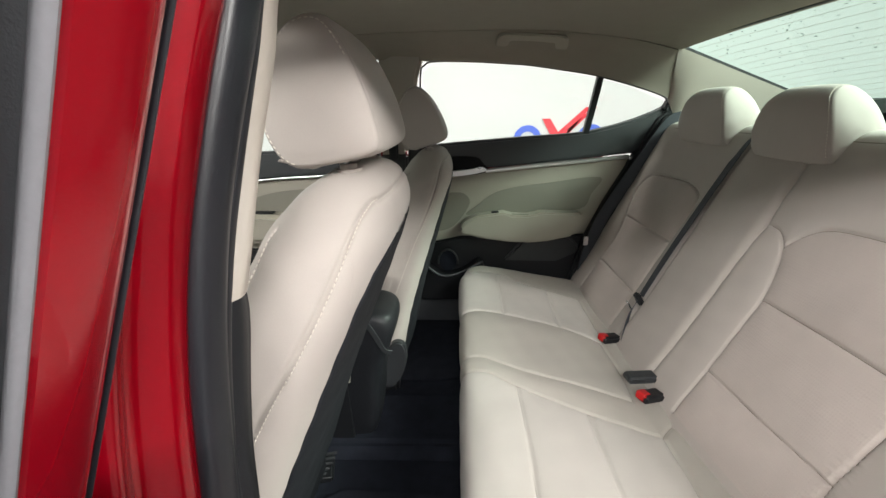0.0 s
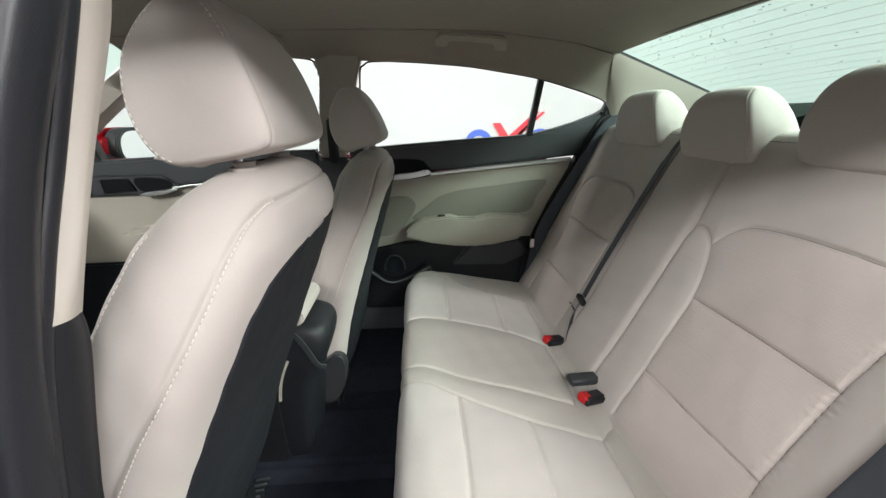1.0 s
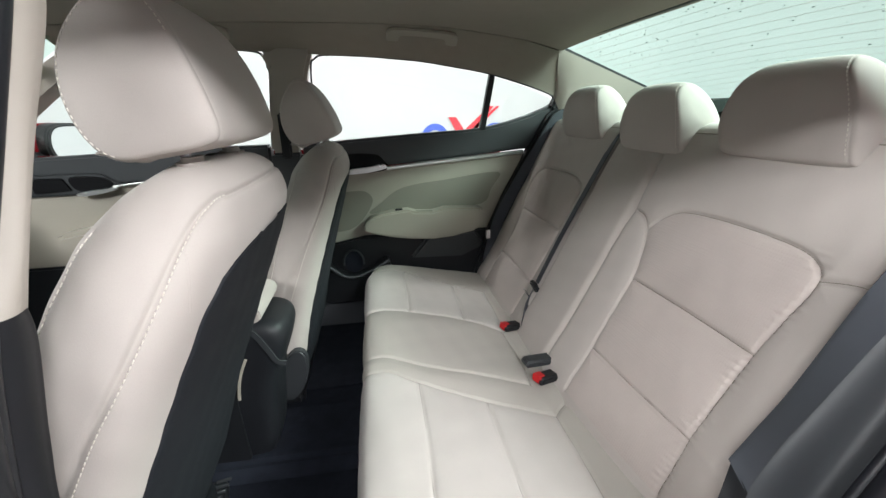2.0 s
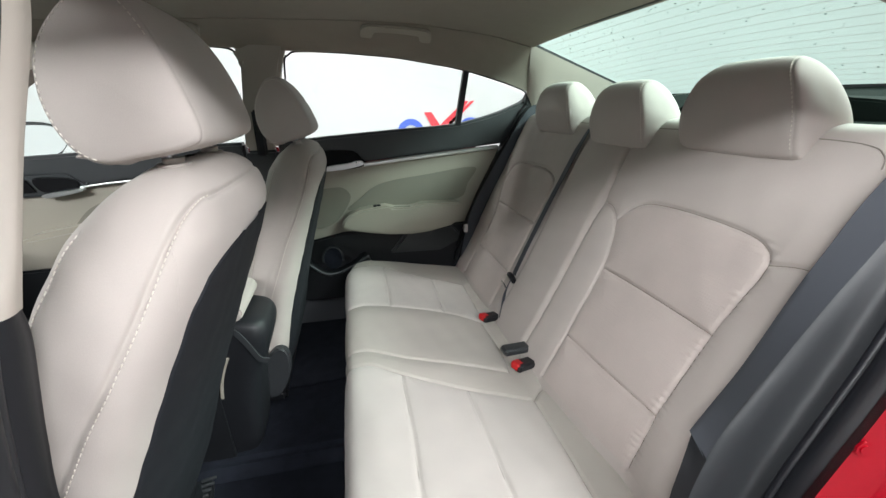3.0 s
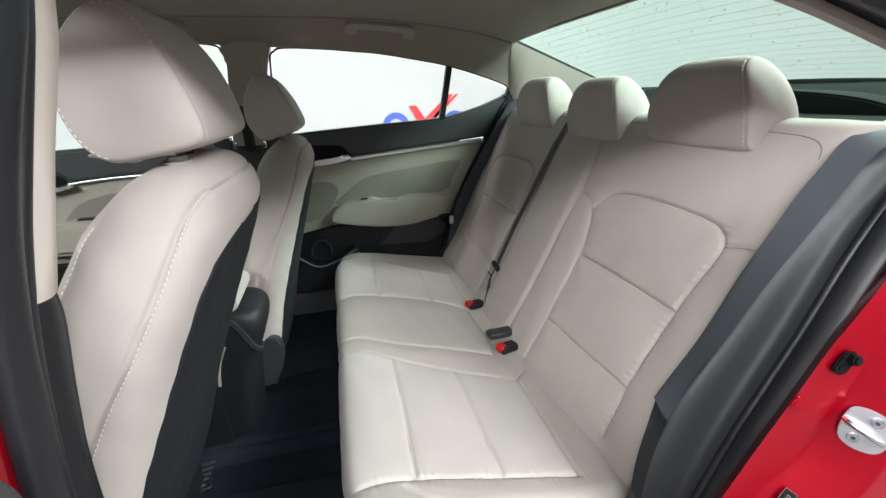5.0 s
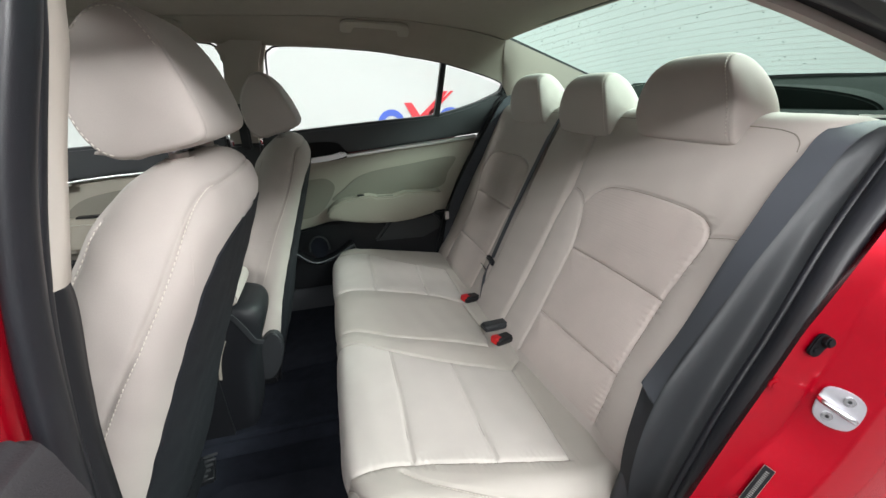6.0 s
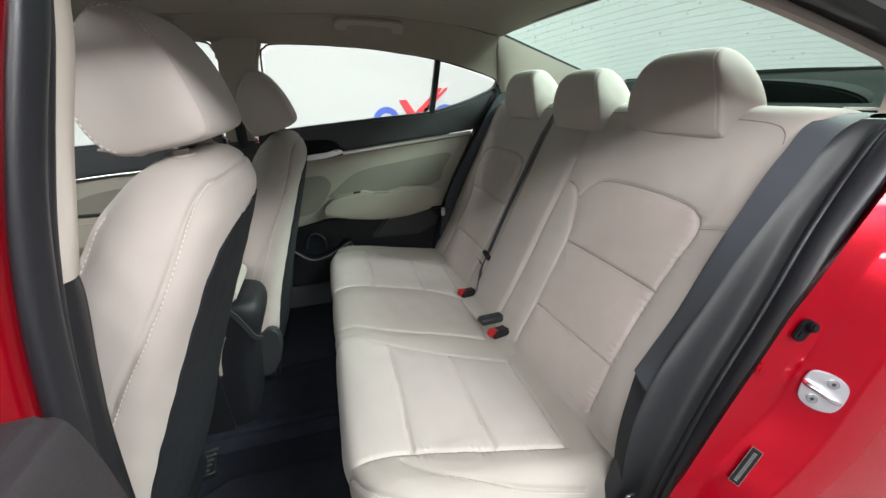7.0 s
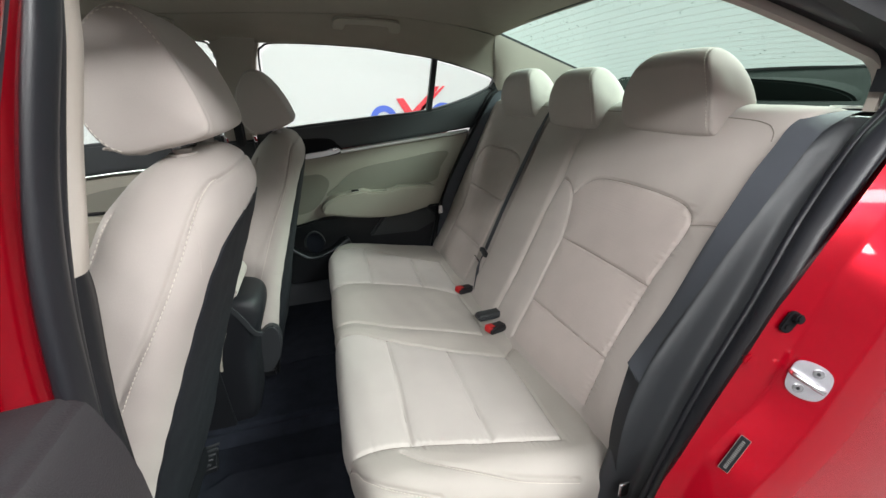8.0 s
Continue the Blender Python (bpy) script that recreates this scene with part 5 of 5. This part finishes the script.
n_h2 = [(-0.192, vz(0.607)), (-0.35, vz(0.610)), (-0.497, vz(0.617))]
n_side = [(-0.519, vz(0.90)), (-0.56, vz(0.910)), (-0.60, vz(0.912))]
n_cap = [(-0.10, vz(1.079)), (-0.30, vz(1.081)), (-0.50, vz(1.080)), (-0.555, vz(1.076)), (-0.577, vz(1.066)), (-0.583, vz(1.050))]
q = Quilt(back_surface(-0.610, -0.070), np.linspace(-0.66, -0.02, 250), np.linspace(0, BACK_S[-1], 360), [n_in, n_top, n_h1, n_h2, n_side], 0.0080, 0.030, 0.0048, 0.0034, flip=-1, wrinkle=0.0006, gather=[n_top[6:]])
nb = q.build("backrest", VINYL, bench, None, "beige vinyl backrest")
raw("cap_seam", *q.piping(n_cap), SEAMDARK, nb, sharp=0)
left = fine([(-0.190, vz(0.77)), (-0.188, vz(0.776)), (-0.168, vz(0.84)), (-0.150, vz(0.876)), (-0.172, vz(0.905)), (-0.210, vz(0.928)), (-0.27, vz(0.9355))])
right = fine([(-0.502, vz(0.77)), (-0.503, vz(0.78)), (-0.512, vz(0.84)), (-0.519, vz(0.895)), (-0.503, vz(0.920)), (-0.46, vz(0.933)), (-0.40, vz(0.9355))])
q.inset("backrest_insert", DIMPLED, bench, left, right, [vz(0.776)], [vz(0.9355)], 110, 60, label="dimpled beige cloth insert")
left = fine([(-0.196, vz(0.50)), (-0.193, vz(0.56)), (-0.190, vz(0.66)), (-0.188, vz(0.775))])
right = fine([(-0.490, vz(0.50)), (-0.493, vz(0.56)), (-0.497, vz(0.66)), (-0.502, vz(0.775))])
q.inset("backrest_insert", DIMPLED, bench, left, right, [vz(0.50)], [vz(0.7745)], 110, 120, label="dimpled taupe cloth insert")
# Backrest seams, darkened as thread plus groove shade.
for line in (n_in, n_top, n_h1, n_h2, n_side):
    raw("seam", *q.piping(line, 0.0009, 0.0002), SEAMDARK, nb, sharp=0)

q = Quilt(back_surface(-0.072, 0.135, proud=0.006, r=0.02), np.linspace(-0.13, 0.19, 70), np.linspace(0, BACK_S[-1], 130), [[(-0.06, vz(1.079)), (0.12, vz(1.079))]], 0.004, 0.03, 0.002, 0.0035, flip=-1, wrinkle=0.0004)
q.build("centre_backrest", VINYL, bench, None, "smooth beige centre backrest")

f_out = [(0.515, vz(0.50)), (0.516, vz(0.611)), (0.506, vz(0.70)), (0.522, vz(0.777)), (0.548, vz(0.83)), (0.590, vz(0.89))]
f_top = [(0.546, vz(0.83)), (0.552, vz(0.88)), (0.535, vz(0.915)), (0.495, vz(0.931)), (0.39, vz(0.936)), (0.288, vz(0.936)), (0.22, vz(0.92)), (0.20, vz(0.89)), (0.205, vz(0.774)), (0.208, vz(0.60)), (0.205, vz(0.50))]
f_h1 = [(0.205, vz(0.777)), (0.36, vz(0.777)), (0.522, vz(0.777))]
f_h2 = [(0.208, vz(0.609)), (0.36, vz(0.610)), (0.516, vz(0.611))]
f_cap = [(0.15, vz(1.080)), (0.35, vz(1.082)), (0.55, vz(1.08))]
q = Quilt(back_surface(0.137, 0.630), np.linspace(0.09, 0.68, 180), np.linspace(0, BACK_S[-1], 230), [f_out, f_top, f_h1, f_h2], 0.0080, 0.030, 0.0048, 0.0036, flip=-1, wrinkle=0.0006)
fb = q.build("backrest", VINYL, bench, None, "beige vinyl backrest")
raw("cap_seam", *q.piping(f_cap), SEAMDARK, fb, sharp=0)
left = fine([(0.205, vz(0.775)), (0.203, vz(0.84)), (0.20, vz(0.89)), (0.22, vz(0.92)), (0.288, vz(0.934))])
right = fine([(0.522, vz(0.775)), (0.546, vz(0.83)), (0.552, vz(0.88)), (0.535, vz(0.915)), (0.495, vz(0.931)), (0.47, vz(0.934))])
q.inset("backrest_insert", DIMPLED, bench, left, right, [vz(0.778)], [vz(0.934)], 80, 50, label="dimpled beige cloth insert")
left = fine([(0.205, vz(0.50)), (0.208, vz(0.60)), (0.206, vz(0.70)), (0.205, vz(0.778))])
right = fine([(0.515, vz(0.50)), (0.516, vz(0.611)), (0.506, vz(0.70)), (0.522, vz(0.778))])
q.inset("backrest_insert", DIMPLED, bench, left, right, [vz(0.50)], [vz(0.7765)], 80, 90, label="dimpled taupe cloth insert")
# Far backrest seams: thread and groove shade share this dark colour.
for line in (f_out, f_top, f_h1, f_h2):
    raw("seam", *q.piping(line, 0.0010, 0.0002), SEAMDARK, fb, sharp=0)

REST = [(0.888, 1.048), (0.874, 1.066), (0.866, 1.105), (0.866, 1.152), (0.874, 1.186), (0.898, 1.205), (0.926, 1.203), (0.950, 1.178), (0.968, 1.136), (0.980, 1.088), (0.970, 1.055), (0.93, 1.042)]
for y, w, dz in ((-0.355, 0.248, 0.002), (-0.014, 0.236, -0.014), (0.339, 0.250, 0.0)):
    headrest_part("head_restraint", [(x, z + dz) for x, z in REST], y, w, 0.33, 1.095 + dz, VINYL, bench, "beige vinyl head restraint", bend=1.9, stitch=((-0.90, 8, 60),))


# ---------- belts and buckles ----------
def ribbon(points, width, wide, thick=0.0014, n=8):
    p = smooth_line(points, n)
    return sweep(p, [(-width / 2, -thick / 2), (width / 2, -thick / 2), (width / 2, thick / 2), (-width / 2, thick / 2)], wide)


belt = thing("seat_belt", "grey black seat belt beside the near rear seat", "seat belt", (0.66, -0.625, 0.4), group="rear seat belts")
INNER = [(1.06, -0.575, 1.090), (1.00, -0.580, 1.099), (0.939, -0.600, 1.098), (0.898, -0.600, 1.080), (0.873, -0.600, 1.049), (0.840, -0.600, 1.007), (0.808, -0.600, 0.954), (0.775, -0.600, 0.899), (0.719, -0.600, 0.790), (0.680, -0.601, 0.733), (0.649, -0.603, 0.692)]
OUTER = [(1.06, -0.625, 1.090), (1.00, -0.632, 1.097), (0.952, -0.640, 1.092), (0.912, -0.642, 1.077), (0.885, -0.643, 1.054), (0.852, -0.643, 1.010), (0.814, -0.643, 0.956), (0.775, -0.643, 0.904), (0.708, -0.643, 0.804), (0.670, -0.643, 0.748), (0.640, -0.643, 0.680)]
a, b = smooth_line(INNER, 8), smooth_line(OUTER, 8)
raw("webbing", *solid(np.stack([a + (b - a) * w for w in np.linspace(0, 1, 7)], 1), (0.0012, 0.0012, 0)), WEBBING, belt, "woven grey black webbing")
a, b = smooth_line([(0.651, -0.606, 0.694), (0.626, -0.622, 0.655), (0.616, -0.624, 0.596), (0.614, -0.626, 0.529), (0.626, -0.628, 0.438)], 6), smooth_line([(0.640, -0.645, 0.682), (0.628, -0.645, 0.634), (0.621, -0.645, 0.58), (0.619, -0.645, 0.52), (0.630, -0.642, 0.44)], 6)
raw("webbing_lower", *solid(np.stack([a + (b - a) * w for w in np.linspace(0, 1, 4)], 1), (0.0012, 0.0012, 0)), BLACK, belt, "darker folded lower webbing")
part("belt_guide", slab_bm([(1.01, -0.66), (1.005, -0.55), (1.07, -0.53), (1.085, -0.66)], 1.082, 1.097, 0.004, 3, axis="z"), CHARCOAL, belt, "dark grey belt guide")
part("guide_slot", slab_bm([(1.030, -0.645), (1.027, -0.562), (1.050, -0.555), (1.058, -0.645)], 1.095, 1.0985, 0, axis="z"), BLACK, belt)
part("guide_edge", box_bm(1.016, -0.606, 1.100, 0.010, 0.07, 0.008, 0.003, turn=(0, 0, 4)), SATIN, belt, "bright guide edge")
part("tongue", box_bm(0.622, -0.668, 0.47, 0.02, 0.006, 0.03, 0.002), STEEL, belt)

belt = thing("seat_belt", "black seat belt beside the far rear seat", "seat belt", (0.65, 0.60, 0.5), group="rear seat belts")
raw("webbing", *ribbon([(0.96, 0.60, 1.12), (0.915, 0.605, 1.10), (0.84, 0.61, 0.98), (0.76, 0.615, 0.84), (0.70, 0.61, 0.73), (0.665, 0.60, 0.62), (0.645, 0.60, 0.50)], 0.047, (0.8, 0, -0.5)), WEBBING, belt, "woven black webbing")
part("trim_panel", slab_bm([(0.97, 1.16), (0.90, 1.13), (0.80, 0.95), (0.72, 0.80), (0.64, 0.62), (0.60, 0.45), (0.72, 0.45), (0.88, 0.75), (1.0, 1.08)], 0.640, 0.70, 0.01), BLACK, belt, "black quarter trim")
part("tongue", box_bm(0.640, 0.575, 0.665, 0.018, 0.006, 0.036, 0.002), STEEL, belt, "bright steel tongue")

belt = thing("seat_belt", "black centre seat belt hanging down the rear backrest", "seat belt", (0.64, 0.12, 0.5), group="rear seat belts")
raw("webbing", *ribbon([(0.955, 0.165, 1.105), (0.915, 0.155, 1.09), (0.875, 0.148, 1.03), (0.80, 0.150, 0.88), (0.735, 0.150, 0.745), (0.680, 0.145, 0.63)], 0.036, (0.25, 0.9, 0.1)), WEBBING, belt, "woven black webbing")
raw("webbing_end", *ribbon([(0.680, 0.145, 0.63), (0.650, 0.135, 0.58), (0.635, 0.12, 0.53), (0.625, 0.105, 0.50)], 0.028, (0.6, 0.7, 0.2)), WEBBING, belt)
part("tongue", box_bm(0.672, 0.142, 0.620, 0.016, 0.03, 0.036, 0.004, turn=(0, -28, 0)), BLACK, belt, "black belt tongue")
part("tongue_blade", box_bm(0.650, 0.150, 0.595, 0.004, 0.018, 0.03, 0.001, turn=(0, -28, 0)), STEEL, belt, "bright steel blade")


def buckle(at, turn, label):
    b = thing("belt_buckle", label, "buckle", at, group="rear belt buckles")
    m = Matrix.Translation(at) @ pose(0, 0, 0, *turn)
    for name, bm, mat, lab in (("housing", box_bm(0, 0, 0, 0.062, 0.036, 0.022, 0.006), BLACK, "black buckle housing"),
                               ("release_button", box_bm(-0.0215, 0.002, 0.003, 0.024, 0.026, 0.0195, 0.003), REDBUTTON, "red release button"),
                               ("strap", box_bm(0.045, 0, -0.008, 0.05, 0.026, 0.004, 0.001), WEBBING, "")):
        bmesh.ops.transform(bm, matrix=m, verts=bm.verts)
        part(name, bm, mat, b, lab)
    return b


buckle((0.590, 0.114, 0.505), (0, 8, 20), "black belt buckle with a red release button on the bench")
buckle((0.594, -0.150, 0.506), (0, 8, 22), "black belt buckle with a red release button on the bench")
b = thing("belt_buckle", "black centre belt buckle lying on the bench", "buckle", (0.60, -0.07, 0.50), group="rear belt buckles")
part("housing", box_bm(0.594, -0.092, 0.517, 0.078, 0.038, 0.020, 0.006, turn=(0, 2, 6)), CHARCOAL, b, "dark grey buckle housing")
part("strap", box_bm(0.644, -0.092, 0.507, 0.05, 0.028, 0.005, 0.001, turn=(0, 12, 6)), BLACK, b)

def on_plane(at, normal, up):
    n = Vector(normal).normalized()
    u = (Vector(up) - n * n.dot(Vector(up))).normalized()
    r = u.cross(n)
    return Matrix((( r.x, u.x, n.x, at[0]), (r.y, u.y, n.y, at[1]), (r.z, u.z, n.z, at[2]), (0, 0, 0, 1)))


def placed(name, bm, mat, parent, mm, label=""):
    bmesh.ops.transform(bm, matrix=mm, verts=bm.verts)
    return part(name, bm, mat, parent, label)


# ---------- grab handles ----------
def grab_handle(at, label):
    g = thing("grab_handle", label, "handle", at, group="grab handles")
    m = on_plane(at, (-0.03, -0.75, -0.66), (0.06, -0.66, 0.75))
    w, h = 0.115, 0.023
    arch = smooth_line([(-w, -h), (-w, 0.004), (-w + 0.012, h - 0.004), (-w + 0.035, h), (0, h + 0.001), (w - 0.035, h), (w - 0.012, h - 0.004), (w, 0.004), (w, -h)], 4)
    inner = smooth_line([(w - 0.036, -h), (w - 0.042, -0.006), (w - 0.055, -0.002), (0, 0.000), (-w + 0.055, -0.002), (-w + 0.042, -0.006), (-w + 0.036, -h)], 4)
    placed("grip", slab_bm([tuple(p) for p in arch] + [tuple(p) for p in inner], -0.014, 0.0, 0.004, axis="z"), DOORBEIGE, g, m, "beige moulded grip")
    for x in (-w + 0.018, w - 0.018):
        placed("mount", box_bm(x, -0.006, -0.026, 0.030, 0.030, 0.034, 0.004), DOORBEIGE, g, m)
    return g


grab_handle((0.385, 0.49, 1.362), "beige folding grab handle on the headlining")
grab_handle((-0.32, 0.495, 1.372), "beige folding grab handle on the headlining")

striker = thing("door_striker", "bright zinc door striker bolted to the red jamb", "striker", (0.797, -0.780, 0.752))
m = on_plane((0.797, -0.7815, 0.752), (-0.75, -0.60, 0.27), (0.35, 0, 1)) @ Matrix.Scale(0.81, 4)
plate = smooth_line([(-0.024, 0.028), (0.004, 0.033), (0.026, 0.022), (0.030, -0.006), (0.022, -0.028), (-0.004, -0.034), (-0.024, -0.024), (-0.029, 0.004)], 4, closed=True)
placed("plate", slab_bm([tuple(p) for p in plate], 0.0, 0.004, 0.0012, axis="z"), ZINC, striker, m, "zinc plate")
loop_path = smooth_line([(-0.026, 0.004, 0.002), (-0.022, 0.003, 0.012), (-0.008, 0.001, 0.016), (0.010, -0.003, 0.016), (0.020, -0.006, 0.011), (0.024, -0.008, 0.002)], 6)
v_, f_ = tube(loop_path, 0.0048, 12, (0, 1, 0))
raw("loop", [m @ Vector(p) for p in v_], f_, STEEL, striker, "steel striker loop")
for x, y in ((0.006, 0.019), (-0.008, -0.018)):
    s = placed("screw", disc_bm((x, y, 0.0055), (0, 0, 1), 0.0082, 0.004, 20, 0.001), STEEL, striker, m)
    placed("socket", disc_bm((x, y, 0.0072), (0, 0, 1), 0.0029, 0.0022, 6, 0), BLACK, s, m)
bumper = thing("door_bumper", "black rubber door bumper on the red jamb", "bumper", (0.781, -0.744, 0.833))
m = on_plane((0.781, -0.7465, 0.833), (-0.27, -0.95, 0.15), (0.5, 0, 0.8)) @ Matrix.Scale(0.76, 4)
placed("base", slab_bm([tuple(p) for p in smooth_line([(-0.010, -0.022), (0.009, -0.022), (0.013, -0.004), (0.012, 0.016), (0.0, 0.021), (-0.012, 0.014), (-0.013, -0.006)], 4, closed=True)], 0.0, 0.006, 0.002, axis="z"), LABELBLACK, bumper, m)
placed("knob", disc_bm((0.003, 0.010, 0.010), (0.1, 0.15, 1), 0.0095, 0.014, 20, 0.003), LABELBLACK, bumper, m)
placed("screw", disc_bm((-0.001, -0.012, 0.0065), (0, 0, 1), 0.005, 0.003, 16, 0.0006), LABELBLACK, bumper, m)
plug = thing("jamb_plug", "red painted round plug in the door jamb", "plug", (0.734, -0.7415, 0.774), group="jamb plugs")
m = on_plane((0.734, -0.7415, 0.774), (-0.31, -0.94, 0.12), (0.5, 0, 0.8))
placed("ring", disc_bm((0, 0, 0.001), (0, 0, 1), 0.0105, 0.003, 24, 0.001), REDPAINT, plug, m, "raised red rim")
placed("cap", disc_bm((0, 0, 0.0022), (0, 0, 1), 0.0068, 0.003, 20, 0.001), REDPAINT, plug, m, "red cap")
plate_label = thing("jamb_label", "small black label with grey bars on the red jamb", "label", (0.706, -0.770, 0.637))
m = on_plane((0.7045, -0.7745, 0.6385), (-0.54, -0.68, 0.49), (0.70, 0, 1)) @ Matrix.Scale(0.85, 4)
placed("border", slab_bm([(-0.0085, -0.0345), (0.0085, -0.0345), (0.0085, 0.0345), (-0.0085, 0.0345)], 0.0, 0.0008, 0, axis="z"), SEAMDARK, plate_label, m, "thin tan border")
placed("film", slab_bm([(-0.0079, -0.0339), (0.0079, -0.0339), (0.0079, 0.0339), (-0.0079, 0.0339)], 0.0, 0.0014, 0, axis="z"), LABELBLACK, plate_label, m, "black film")
for k in range(17):
    y0 = -0.029 + 0.0034 * k
    placed("bar", slab_bm([(-0.0028, y0), (0.0028, y0), (0.0028, y0 + 0.0014), (-0.0028, y0 + 0.0014)], 0.0013, 0.0019, 0, axis="z"), LABELGREY, plate_label, m)
